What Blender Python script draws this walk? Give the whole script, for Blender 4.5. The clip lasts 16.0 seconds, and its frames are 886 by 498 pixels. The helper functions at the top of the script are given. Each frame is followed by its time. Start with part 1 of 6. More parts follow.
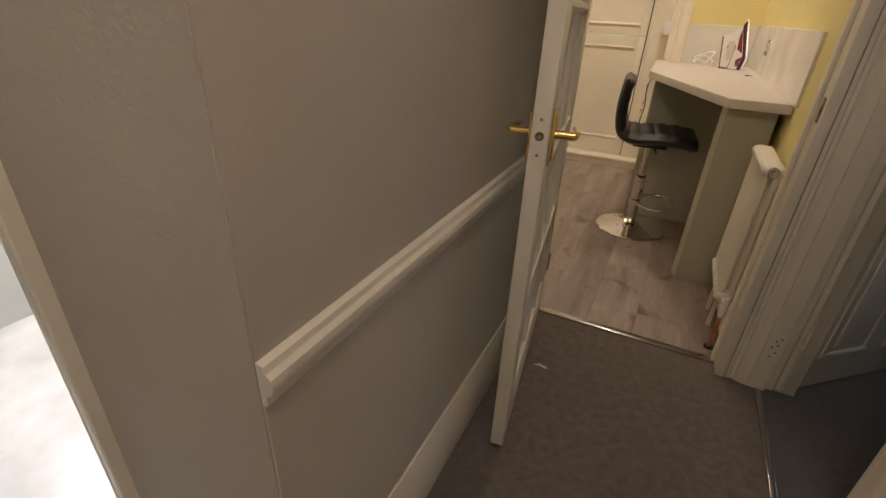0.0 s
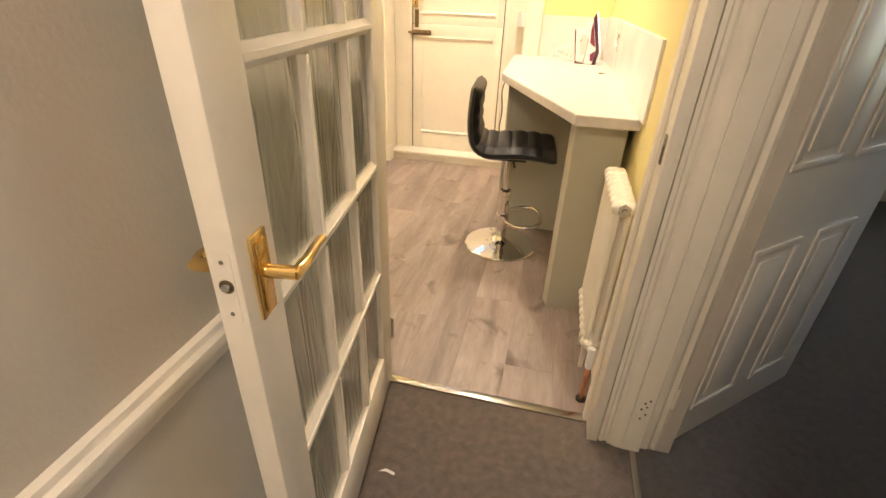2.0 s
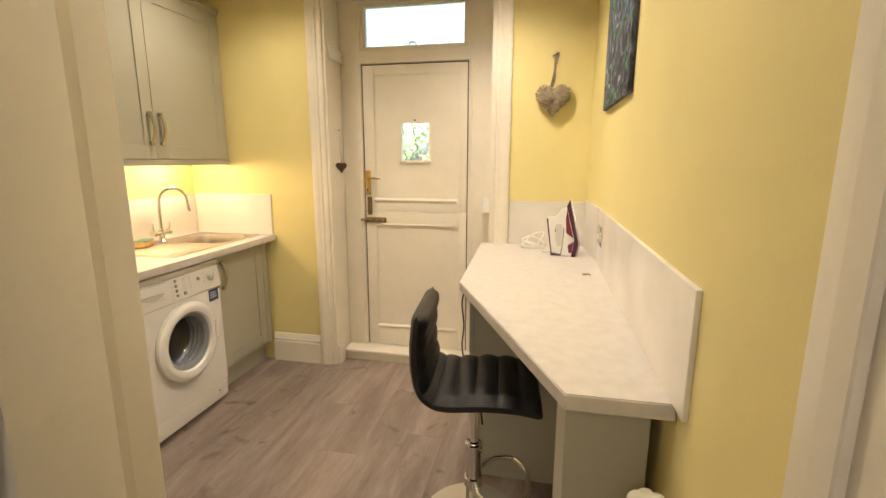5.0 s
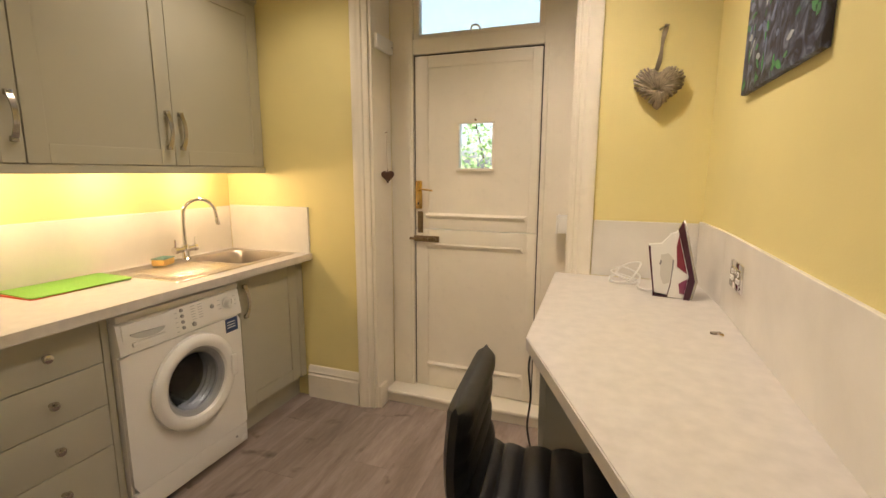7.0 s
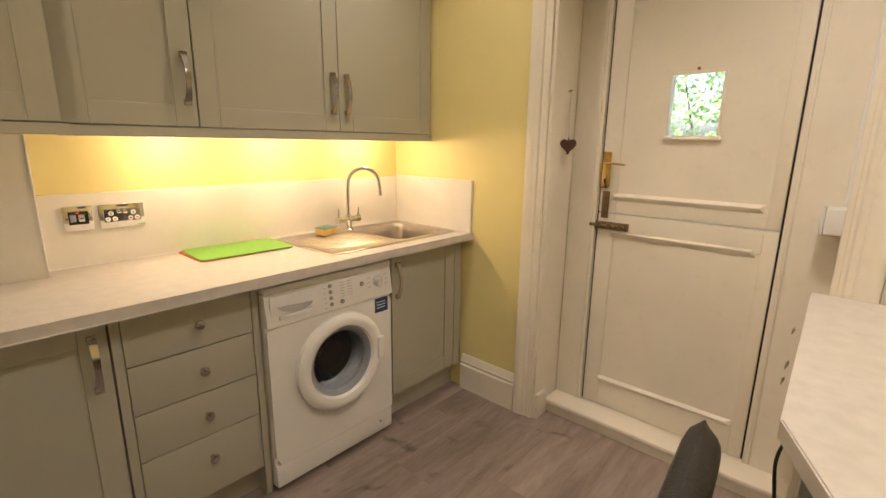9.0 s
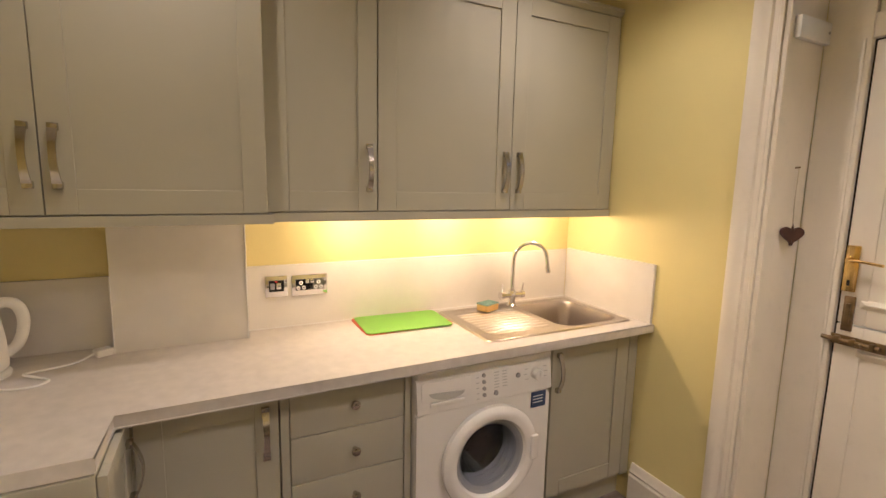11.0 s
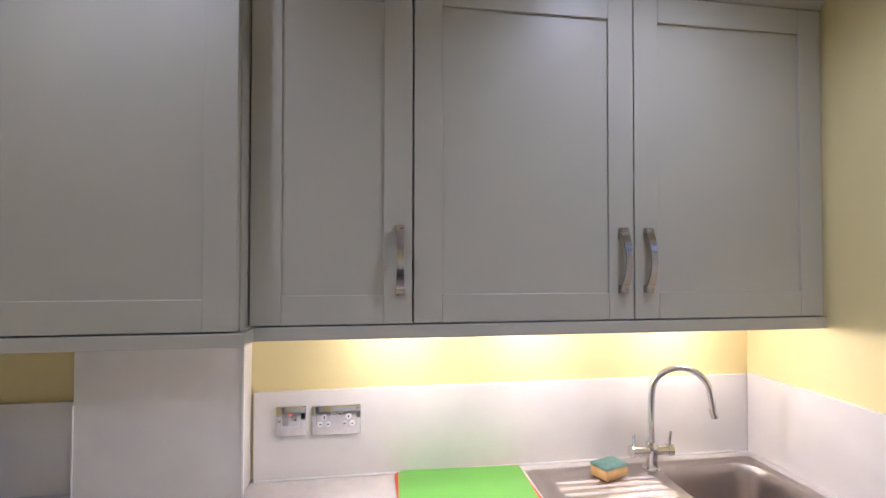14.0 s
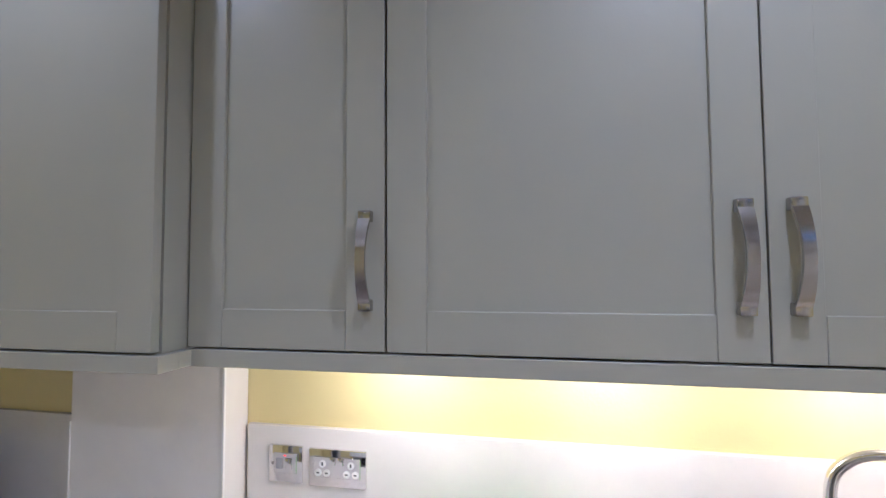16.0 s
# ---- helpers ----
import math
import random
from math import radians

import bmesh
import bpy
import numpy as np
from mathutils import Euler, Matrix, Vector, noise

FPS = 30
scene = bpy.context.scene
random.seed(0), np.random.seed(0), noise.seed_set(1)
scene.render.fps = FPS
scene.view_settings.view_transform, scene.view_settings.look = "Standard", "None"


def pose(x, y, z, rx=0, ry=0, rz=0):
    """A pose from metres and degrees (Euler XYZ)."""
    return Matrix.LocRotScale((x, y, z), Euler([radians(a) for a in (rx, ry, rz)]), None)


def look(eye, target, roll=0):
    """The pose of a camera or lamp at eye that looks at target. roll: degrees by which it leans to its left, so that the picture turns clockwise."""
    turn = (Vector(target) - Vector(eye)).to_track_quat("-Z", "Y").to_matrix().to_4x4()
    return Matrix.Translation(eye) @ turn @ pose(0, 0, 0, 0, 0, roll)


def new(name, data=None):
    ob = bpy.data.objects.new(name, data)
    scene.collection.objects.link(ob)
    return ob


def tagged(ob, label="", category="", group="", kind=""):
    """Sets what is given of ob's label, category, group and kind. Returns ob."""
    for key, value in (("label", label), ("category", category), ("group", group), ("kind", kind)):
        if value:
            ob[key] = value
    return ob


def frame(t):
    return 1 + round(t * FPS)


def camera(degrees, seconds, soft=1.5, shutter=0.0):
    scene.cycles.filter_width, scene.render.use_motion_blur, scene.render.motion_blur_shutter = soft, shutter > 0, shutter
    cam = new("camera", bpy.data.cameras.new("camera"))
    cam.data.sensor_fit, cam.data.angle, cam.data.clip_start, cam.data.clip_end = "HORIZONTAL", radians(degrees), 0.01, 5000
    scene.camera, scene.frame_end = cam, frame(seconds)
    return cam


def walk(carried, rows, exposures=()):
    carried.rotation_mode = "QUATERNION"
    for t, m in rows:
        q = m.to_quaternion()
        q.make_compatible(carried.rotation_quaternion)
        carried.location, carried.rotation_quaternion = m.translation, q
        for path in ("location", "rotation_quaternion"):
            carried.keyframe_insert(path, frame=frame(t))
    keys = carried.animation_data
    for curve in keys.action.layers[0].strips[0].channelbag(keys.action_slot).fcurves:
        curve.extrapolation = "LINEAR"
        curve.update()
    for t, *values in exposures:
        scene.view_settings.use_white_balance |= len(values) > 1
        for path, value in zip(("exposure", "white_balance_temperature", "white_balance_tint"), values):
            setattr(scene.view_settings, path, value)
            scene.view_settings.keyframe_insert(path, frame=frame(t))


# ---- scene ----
cam = camera(87.8, 16.0)
PATH = [
    (0, (0.346, 0.216, 1.194), (-0.409, 1.819, 0.266), 2.8),
    (0.5, (0.389, 0.306, 1.173), (-0.177, 1.94, 0.169), 2.7),
    (1, (0.428, 0.457, 1.195), (-0.011, 2.092, 0.13), 2.5),
    (1.5, (0.457, 0.598, 1.246), (0.059, 2.24, 0.175), 2.5),
    (2, (0.46, 0.769, 1.285), (0.077, 2.472, 0.31), 2.2),
    (2.5, (0.444, 0.919, 1.315), (0.077, 2.693, 0.467), 1.6),
    (3, (0.446, 1.062, 1.34), (0.101, 2.882, 0.588), 1.3),
    (3.5, (0.467, 1.188, 1.364), (0.126, 3.045, 0.704), 0.7),
    (4, (0.478, 1.314, 1.401), (0.13, 3.221, 0.909), 0.4),
    (4.2, (0.476, 1.359, 1.406), (0.128, 3.274, 0.948), 0.3),
    (6.3, (0.417, 1.944, 1.414), (-0.113, 3.844, 1.086), 0.2),
    (6.5, (0.389, 1.991, 1.403), (-0.159, 3.887, 1.079), 0.3),
    (7, (0.371, 2.125, 1.389), (-0.309, 3.976, 1.058), 0.2),
    (7.5, (0.331, 2.226, 1.375), (-0.512, 4.004, 1.017), 0.4),
    (8, (0.272, 2.347, 1.357), (-0.753, 4.022, 0.98), 0.5),
    (8.5, (0.234, 2.44, 1.368), (-0.941, 4.006, 0.962), 0.6),
    (9, (0.196, 2.503, 1.367), (-1.11, 3.95, 0.92), 0.7),
    (9.5, (0.166, 2.544, 1.389), (-1.257, 3.868, 0.918), 0.9),
    (10, (0.136, 2.576, 1.435), (-1.431, 3.74, 1.002), 0.9),
    (10.2, (0.121, 2.579, 1.459), (-1.494, 3.689, 1.06), 1.0),
    (12.3, (-0.006, 2.755, 1.542), (-1.918, 3.332, 1.432), 0.7),
    (12.5, (-0.064, 2.776, 1.542), (-1.986, 3.323, 1.459), 0.5),
    (13, (-0.208, 2.862, 1.559), (-2.154, 3.323, 1.543), 0.3),
    (13.5, (-0.323, 2.95, 1.568), (-2.281, 3.357, 1.57), 0.3),
    (14, (-0.428, 3.088, 1.581), (-2.408, 3.374, 1.617), 0.1),
    (14.5, (-0.538, 3.217, 1.586), (-2.53, 3.369, 1.684), -0.2),
    (15, (-0.663, 3.328, 1.586), (-2.661, 3.312, 1.674), -0.5),
    (15.5, (-0.759, 3.371, 1.578), (-2.751, 3.212, 1.657), -0.5),
    (16, (-0.819, 3.436, 1.555), (-2.779, 3.05, 1.651), -0.3),
]
EXPOSURE = [(0, 1.7, 6300, 16), (0.5, 2.37, 6500, 16), (1.0, 2.95, 6600, 16), (1.5, 3.16, 6600, 16), (2.5, 3.09, 6500, 12), (3.5, 2.95, 6300, 8), (4.2, 2.63, 6200, 9), (6.3, 2.0, 6100, 15),
            (7, 1.88, 6150, 15), (8.5, 1.87, 6050, 16), (10.2, 1.88, 5970, 17), (12.3, 1.95, 4950, 32), (13, 1.9, 4600, 30), (14, 1.82, 4270, 26), (14.5, 1.83, 4100, 23), (16, 1.82, 4050, 22)]
walk(cam, [(t, look(eye, target, roll)) for t, eye, target, roll in PATH], EXPOSURE)

# ---- light ----
world = bpy.data.worlds.new("sky")
scene.world = world
world.use_nodes = True
wn = world.node_tree.nodes
sky = wn.new("ShaderNodeTexSky")
sky.sky_type = "NISHITA"
sky.sun_disc = False
sky.dust_density = 4.0
sky.sun_elevation = radians(38)
sky.sun_rotation = radians(180)
world.node_tree.links.new(sky.outputs[0], wn["Background"].inputs[0])
wn["Background"].inputs[1].default_value = 0.15


def lamp(name, kind, m, energy, colour, **settings):
    data = bpy.data.lights.new(name, kind)
    data.energy, data.color = energy, colour
    if kind == "SUN":
        data.angle = radians(settings["angle"])
    if kind == "SPOT":
        data.spot_size, data.spot_blend, data.shadow_soft_size = radians(settings["cone"]), settings["blend"], settings["size"]
    if kind == "POINT":
        data.shadow_soft_size = settings["size"]
    if kind == "AREA":
        data.shape, data.size, data.size_y = "RECTANGLE", settings["sx"], settings["sy"]
    ob = new(name, data)
    ob.matrix_world = m
    return ob


lamp("sun", "SUN", look((-3, -6, 9), (0, 5, 0)), 5.0, (1.0, 0.95, 0.88), angle=0.6)
CEIL = 2.60
WARM = (1.0, 0.83, 0.62)
DOWNLIGHTS = [(0.13, 3.74), (0.16, 2.55), (-1.14, 3.80), (-1.14, 2.50)]
for dx, dy in DOWNLIGHTS:
    watts = (19 if dy > 3 else 8.0) if dx > 0 else 8.2 if dy > 3 else 5
    lamp("downlight_lamp", "SPOT", look((dx, dy, CEIL - 0.03), (dx, dy, 0)), watts, WARM, cone=138, blend=1.0, size=0.035)
PUCKS = [3.15, 3.60, 4.08]
for py in PUCKS:
    lamp("cabinet_light_lamp", "POINT", pose(-1.690, py, 1.376), 1.14, (1.0, 0.70, 0.39), size=0.018)
# point lamp out of view, added to brighten the corridor
lamp("unseen_hall_lamp", "POINT", pose(0.40, 0.10, 2.26), 5.2, (1.0, 0.85, 0.68), size=0.10)
# area lamps added as daylight in both side rooms; their windows are unseen
lamp("cloakroom_daylight_fill", "AREA", look((-1.70, 1.05, 1.5), (-0.9, 0.75, 0.0)), 12, (0.95, 0.97, 1.0), sx=0.6, sy=0.9)
lamp("side_room_daylight_fill", "AREA", look((3.12, 3.0, 1.5), (1.5, 3.0, 1.0)), 0.57, (0.90, 0.94, 1.0), sx=1.3, sy=1.2)

# ---- materials ----


def mat(name, col, rough=0.5, metal=0.0, var=0.07, scale=6.0, bump=0.05, bscale=180.0, rvar=0.08, coat=0.0, grime=0.0):
    """A surface with broad mottling, fine grain in its relief and uneven gloss."""
    m = bpy.data.materials.new(name)
    m.use_nodes = True
    n, ln = m.node_tree.nodes, m.node_tree.links
    b = n["Principled BSDF"]
    tc = n.new("ShaderNodeTexCoord")
    big = n.new("ShaderNodeTexNoise")
    big.inputs["Scale"].default_value, big.inputs["Detail"].default_value = scale, 5.0
    ln.new(tc.outputs["Object"], big.inputs["Vector"])
    ramp = n.new("ShaderNodeValToRGB")
    ramp.color_ramp.elements[0].position, ramp.color_ramp.elements[1].position = 0.3, 0.7
    ramp.color_ramp.elements[0].color = (*[c * (1 - var) for c in col], 1)
    ramp.color_ramp.elements[1].color = (*[min(1, c * (1 + var)) for c in col], 1)
    ln.new(big.outputs["Fac"], ramp.inputs["Fac"])
    out = ramp.outputs["Color"]
    if grime:
        spots = n.new("ShaderNodeTexNoise")
        spots.inputs["Scale"].default_value, spots.inputs["Detail"].default_value = scale * 5.3, 8.0
        ln.new(tc.outputs["Object"], spots.inputs["Vector"])
        sr = n.new("ShaderNodeValToRGB")
        sr.color_ramp.elements[0].position, sr.color_ramp.elements[1].position = 0.58, 0.75
        sr.color_ramp.elements[0].color, sr.color_ramp.elements[1].color = (1, 1, 1, 1), (1 - grime,) * 3 + (1,)
        ln.new(spots.outputs["Fac"], sr.inputs["Fac"])
        mul = n.new("ShaderNodeMixRGB")
        mul.blend_type, mul.inputs[0].default_value = "MULTIPLY", 1.0
        ln.new(out, mul.inputs[1])
        ln.new(sr.outputs["Color"], mul.inputs[2])
        out = mul.outputs[0]
    ln.new(out, b.inputs["Base Color"])
    fine = n.new("ShaderNodeTexNoise")
    fine.inputs["Scale"].default_value, fine.inputs["Detail"].default_value = bscale, 4.0
    ln.new(tc.outputs["Object"], fine.inputs["Vector"])
    bp = n.new("ShaderNodeBump")
    bp.inputs["Strength"].default_value, bp.inputs["Distance"].default_value = bump, 0.01
    ln.new(fine.outputs["Fac"], bp.inputs["Height"])
    ln.new(bp.outputs["Normal"], b.inputs["Normal"])
    rr = n.new("ShaderNodeMapRange")
    rr.inputs["To Min"].default_value, rr.inputs["To Max"].default_value = max(0.02, rough - rvar), min(1, rough + rvar)
    ln.new(big.outputs["Fac"], rr.inputs["Value"])
    ln.new(rr.outputs["Result"], b.inputs["Roughness"])
    b.inputs["Metallic"].default_value = metal
    b.inputs["Coat Weight"].default_value = coat
    return m


def glass(name, col=(1, 1, 1), rough=0.0, wavy=0.0, wscale=20.0, stretch=(1, 1, 1)):
    m = bpy.data.materials.new(name)
    m.use_nodes = True
    n, ln = m.node_tree.nodes, m.node_tree.links
    b = n["Principled BSDF"]
    b.inputs["Base Color"].default_value = (*col, 1)
    b.inputs["Transmission Weight"].default_value, b.inputs["Roughness"].default_value, b.inputs["IOR"].default_value = 1.0, rough, 1.45
    if wavy:
        tc, mp = n.new("ShaderNodeTexCoord"), n.new("ShaderNodeMapping")
        mp.inputs["Scale"].default_value = stretch
        ln.new(tc.outputs["Object"], mp.inputs["Vector"])
        nz, bp = n.new("ShaderNodeTexNoise"), n.new("ShaderNodeBump")
        nz.inputs["Scale"].default_value, nz.inputs["Detail"].default_value, nz.inputs["Distortion"].default_value = wscale, 2.0, 1.5
        bp.inputs["Strength"].default_value, bp.inputs["Distance"].default_value = wavy, 0.02
        ln.new(mp.outputs["Vector"], nz.inputs["Vector"])
        ln.new(nz.outputs["Fac"], bp.inputs["Height"])
        ln.new(bp.outputs["Normal"], b.inputs["Normal"])
    return m


def glow(name, col, strength):
    m = bpy.data.materials.new(name)
    m.use_nodes = True
    b = m.node_tree.nodes["Principled BSDF"]
    b.inputs["Base Color"].default_value = (*col, 1)
    b.inputs["Emission Color"].default_value, b.inputs["Emission Strength"].default_value = (*col, 1), strength
    return m


def laminate():
    """Grey-brown oak planks: each one has its own shade, with long grain and knots."""
    m = mat("oak_laminate", (0.27, 0.205, 0.165), 0.42, bump=0.04, bscale=90)
    n, ln = m.node_tree.nodes, m.node_tree.links
    b = n["Principled BSDF"]
    tc, info, mp = n.new("ShaderNodeTexCoord"), n.new("ShaderNodeObjectInfo"), n.new("ShaderNodeMapping")
    add, mul = n.new("ShaderNodeVectorMath"), n.new("ShaderNodeMath")
    mul.operation, mul.inputs[1].default_value = "MULTIPLY", 37.0
    ln.new(info.outputs["Random"], mul.inputs[0])
    ln.new(tc.outputs["Object"], add.inputs[0])
    ln.new(mul.outputs[0], add.inputs[1])
    mp.inputs["Scale"].default_value = (5.0, 0.8, 1.0)
    ln.new(add.outputs[0], mp.inputs["Vector"])
    g1, g2, kn = n.new("ShaderNodeTexNoise"), n.new("ShaderNodeTexNoise"), n.new("ShaderNodeTexNoise")
    for node, sc, det, dist in ((g1, 1.5, 6.0, 1.2), (g2, 16.0, 4.0, 0.3), (kn, 5.5, 3.0, 0.4)):
        node.inputs["Scale"].default_value, node.inputs["Detail"].default_value, node.inputs["Distortion"].default_value = sc, det, dist
    ln.new(mp.outputs["Vector"], g1.inputs["Vector"])
    ln.new(mp.outputs["Vector"], g2.inputs["Vector"])
    ln.new(add.outputs[0], kn.inputs["Vector"])
    r1 = n.new("ShaderNodeValToRGB")
    els = r1.color_ramp.elements
    els[0].position, els[0].color = 0.25, (0.190, 0.148, 0.130, 1)
    els[1].position, els[1].color = 0.75, (0.375, 0.305, 0.272, 1)
    mid = els.new(0.48)
    mid.color = (0.275, 0.218, 0.190, 1)
    ln.new(g1.outputs["Fac"], r1.inputs["Fac"])
    r2 = n.new("ShaderNodeValToRGB")
    r2.color_ramp.elements[0].position, r2.color_ramp.elements[0].color = 0.35, (0.90, 0.89, 0.88, 1)
    r2.color_ramp.elements[1].position, r2.color_ramp.elements[1].color = 0.65, (1.05, 1.05, 1.04, 1)
    ln.new(g2.outputs["Fac"], r2.inputs["Fac"])
    r3 = n.new("ShaderNodeValToRGB")
    r3.color_ramp.elements[0].position, r3.color_ramp.elements[0].color = 0.62, (1, 1, 1, 1)
    r3.color_ramp.elements[1].position, r3.color_ramp.elements[1].color = 0.74, (0.42, 0.38, 0.36, 1)
    ln.new(kn.outputs["Fac"], r3.inputs["Fac"])
    shade = n.new("ShaderNodeMapRange")
    shade.inputs["To Min"].default_value, shade.inputs["To Max"].default_value = 0.86, 1.14
    ln.new(info.outputs["Random"], shade.inputs["Value"])
    last = r1.outputs["Color"]
    for other in (r2.outputs["Color"], r3.outputs["Color"], shade.outputs["Result"]):
        mx = n.new("ShaderNodeMixRGB")
        mx.blend_type, mx.inputs[0].default_value = "MULTIPLY", 1.0
        ln.new(last, mx.inputs[1])
        ln.new(other, mx.inputs[2])
        last = mx.outputs[0]
    ln.new(last, b.inputs["Base Color"])
    return m


def carpet_pile(name, col):
    m = mat(name, col, 0.95, var=0.30, scale=38.0, bump=1.0, bscale=330, grime=0.45)
    m.node_tree.nodes["Principled BSDF"].inputs["Sheen Weight"].default_value = 0.25
    return m


def canvas_paint():
    """Dark slate canvas with blue-grey strokes and green leaf dabs."""
    m = mat("painted_canvas", (0.05, 0.05, 0.06), 0.6, bump=0.3, bscale=300)
    n, ln = m.node_tree.nodes, m.node_tree.links
    b = n["Principled BSDF"]
    tc = n.new("ShaderNodeTexCoord")
    last = None
    base = n.new("ShaderNodeTexNoise")
    base.inputs["Scale"].default_value, base.inputs["Detail"].default_value, base.inputs["Distortion"].default_value = 9.0, 5.0, 2.5
    ln.new(tc.outputs["Object"], base.inputs["Vector"])
    r = n.new("ShaderNodeValToRGB")
    e = r.color_ramp.elements
    e[0].position, e[0].color = 0.42, (0.022, 0.020, 0.030, 1)
    e[1].position, e[1].color = 0.68, (0.22, 0.26, 0.36, 1)
    k = e.new(0.55)
    k.color = (0.075, 0.085, 0.15, 1)
    ln.new(base.outputs["Fac"], r.inputs["Fac"])
    last = r.outputs["Color"]
    return m, last, b, ln


M_YELLOW = mat("yellow_wall_paint", (0.77, 0.67, 0.30), 0.62, var=0.035, scale=2.5, bump=0.05, bscale=140)
M_WHITE = mat("white_gloss_woodwork", (0.80, 0.745, 0.635), 0.33, var=0.04, scale=4, bump=0.05, bscale=60, grime=0.05)
M_CEIL = mat("white_ceiling_paint", (0.80, 0.77, 0.73), 0.8, var=0.03, bump=0.08)
M_HALL = mat("greige_wall_paint", (0.52, 0.47, 0.40), 0.7, var=0.05, scale=2.0, bump=0.12, bscale=120)
M_HALL_LOW = mat("pale_grey_dado_paint", (0.58, 0.535, 0.465), 0.6, var=0.04, scale=2.0, bump=0.10, bscale=120)
M_GREY = mat("cool_grey_wall_paint", (0.55, 0.58, 0.60), 0.7, var=0.04, scale=2.0)
M_CARPET = carpet_pile("taupe_carpet", (0.155, 0.117, 0.090))
M_CARPET2 = carpet_pile("dark_carpet", (0.095, 0.080, 0.070))
M_FLOOR = laminate()
M_CAB = mat("sage_grey_cabinet_paint", (0.445, 0.43, 0.345), 0.36, var=0.025, scale=3, bump=0.03, bscale=200)
M_CARC = mat("cabinet_carcass", (0.40, 0.37, 0.30), 0.5, var=0.03)
M_TOP = mat("pale_stone_worktop", (0.62, 0.58, 0.54), 0.33, var=0.075, scale=24, bump=0.02, bscale=220)
M_SPLASH = mat("white_splashback_board", (0.76, 0.73, 0.68), 0.22, var=0.06, scale=5, bump=0.02, bscale=80)
M_STEEL = mat("brushed_stainless_steel", (0.50, 0.455, 0.42), 0.31, 1.0, var=0.03, scale=5, bump=0.0, bscale=400, rvar=0.03)
M_CHROME = mat("polished_chrome", (0.80, 0.79, 0.78), 0.07, 1.0, var=0.02, rvar=0.03, bump=0.0)
M_KNOB = mat("polished_nickel", (0.52, 0.49, 0.45), 0.17, 1.0, var=0.03, rvar=0.04, bump=0.0)
M_SATIN = mat("satin_nickel", (0.47, 0.445, 0.41), 0.22, 1.0, var=0.05, bump=0.02)
M_BRASS = mat("polished_brass", (0.83, 0.58, 0.22), 0.18, 1.0, var=0.08, scale=30, bump=0.02)
M_OLDBRASS = mat("dull_brass_bolt", (0.25, 0.18, 0.10), 0.4, 1.0, var=0.2, scale=40, bump=0.05)
M_WHITEGOOD = mat("white_enamel", (0.83, 0.82, 0.80), 0.24, var=0.015, bump=0.02, bscale=90, coat=0.2)
M_PLASTIC = mat("white_plastic", (0.80, 0.79, 0.76), 0.35, var=0.02, bump=0.02)
M_GREYPLASTIC = mat("grey_plastic", (0.33, 0.33, 0.34), 0.4, var=0.04)
M_OFFWHITE = mat("off_white_plastic", (0.62, 0.60, 0.56), 0.35, var=0.03)
M_GRIPSHADE = mat("grip_recess_shade", (0.50, 0.50, 0.49), 0.4, var=0.03)
M_BLACK = mat("black_plastic", (0.012, 0.012, 0.013), 0.35, var=0.2)
M_RUBBER = mat("grey_rubber_seal", (0.11, 0.115, 0.125), 0.5, var=0.2)
M_LEATHER = mat("black_faux_leather", (0.010, 0.010, 0.011), 0.36, var=0.3, scale=14, bump=0.25, bscale=260)
M_RAD = mat("cream_white_radiator_enamel", (0.80, 0.76, 0.66), 0.3, var=0.03, bump=0.04, bscale=60)
M_COPPER = mat("copper_pipe", (0.60, 0.26, 0.14), 0.35, 1.0, var=0.2, scale=30)
M_WICKER = mat("grey_brown_wicker", (0.30, 0.245, 0.175), 0.75, var=0.3, scale=40, bump=0.3, bscale=200)
M_HEARTWOOD = mat("dark_brown_heart", (0.075, 0.030, 0.022), 0.45, var=0.25, scale=30)
M_STRING = mat("pale_cord", (0.62, 0.56, 0.46), 0.9, var=0.1, scale=60)
M_GREEN = mat("green_plastic_board", (0.20, 0.47, 0.05), 0.42, var=0.05, scale=12, bump=0.08, bscale=500)
M_RED = mat("red_plastic_board", (0.70, 0.08, 0.03), 0.42, var=0.05, bump=0.08, bscale=500)
M_SPONGE = mat("yellow_sponge", (0.80, 0.52, 0.16), 0.95, var=0.12, scale=30, bump=1.0, bscale=260)
M_SCOUR = mat("green_scourer", (0.22, 0.38, 0.32), 0.95, var=0.2, scale=60, bump=1.0, bscale=400)
M_MAROON = mat("maroon_plastic", (0.055, 0.010, 0.024), 0.25, var=0.1, coat=0.2)
M_TANK = mat("red_tinted_plastic", (0.20, 0.022, 0.045), 0.15, var=0.15, coat=0.3)
M_PLUM = mat("mauve_translucent_plastic", (0.24, 0.045, 0.11), 0.2, var=0.1)
M_BLUE = mat("dark_blue_sticker", (0.02, 0.05, 0.14), 0.3, var=0.1)
M_PALE = mat("pale_print", (0.65, 0.68, 0.72), 0.5)
M_PRINT = mat("grey_print", (0.22, 0.22, 0.23), 0.5)
M_FAINT = mat("faint_grey_print", (0.50, 0.50, 0.50), 0.5)
M_REDPRINT = mat("red_print", (0.45, 0.06, 0.05), 0.5)
M_NEON = glow("red_indicator", (1.0, 0.05, 0.03), 0.85)
M_LENS = glow("lamp_lens", (1.0, 0.85, 0.6), 4.2)
M_DARK = mat("dark_gap", (0.03, 0.022, 0.016), 0.8, var=0.2)
M_WET = glass("door_porthole_glass", (0.80, 0.82, 0.84), 0.02)
M_DRUM = mat("dark_drum_steel", (0.10, 0.10, 0.095), 0.30, 0.9, var=0.15, scale=20)
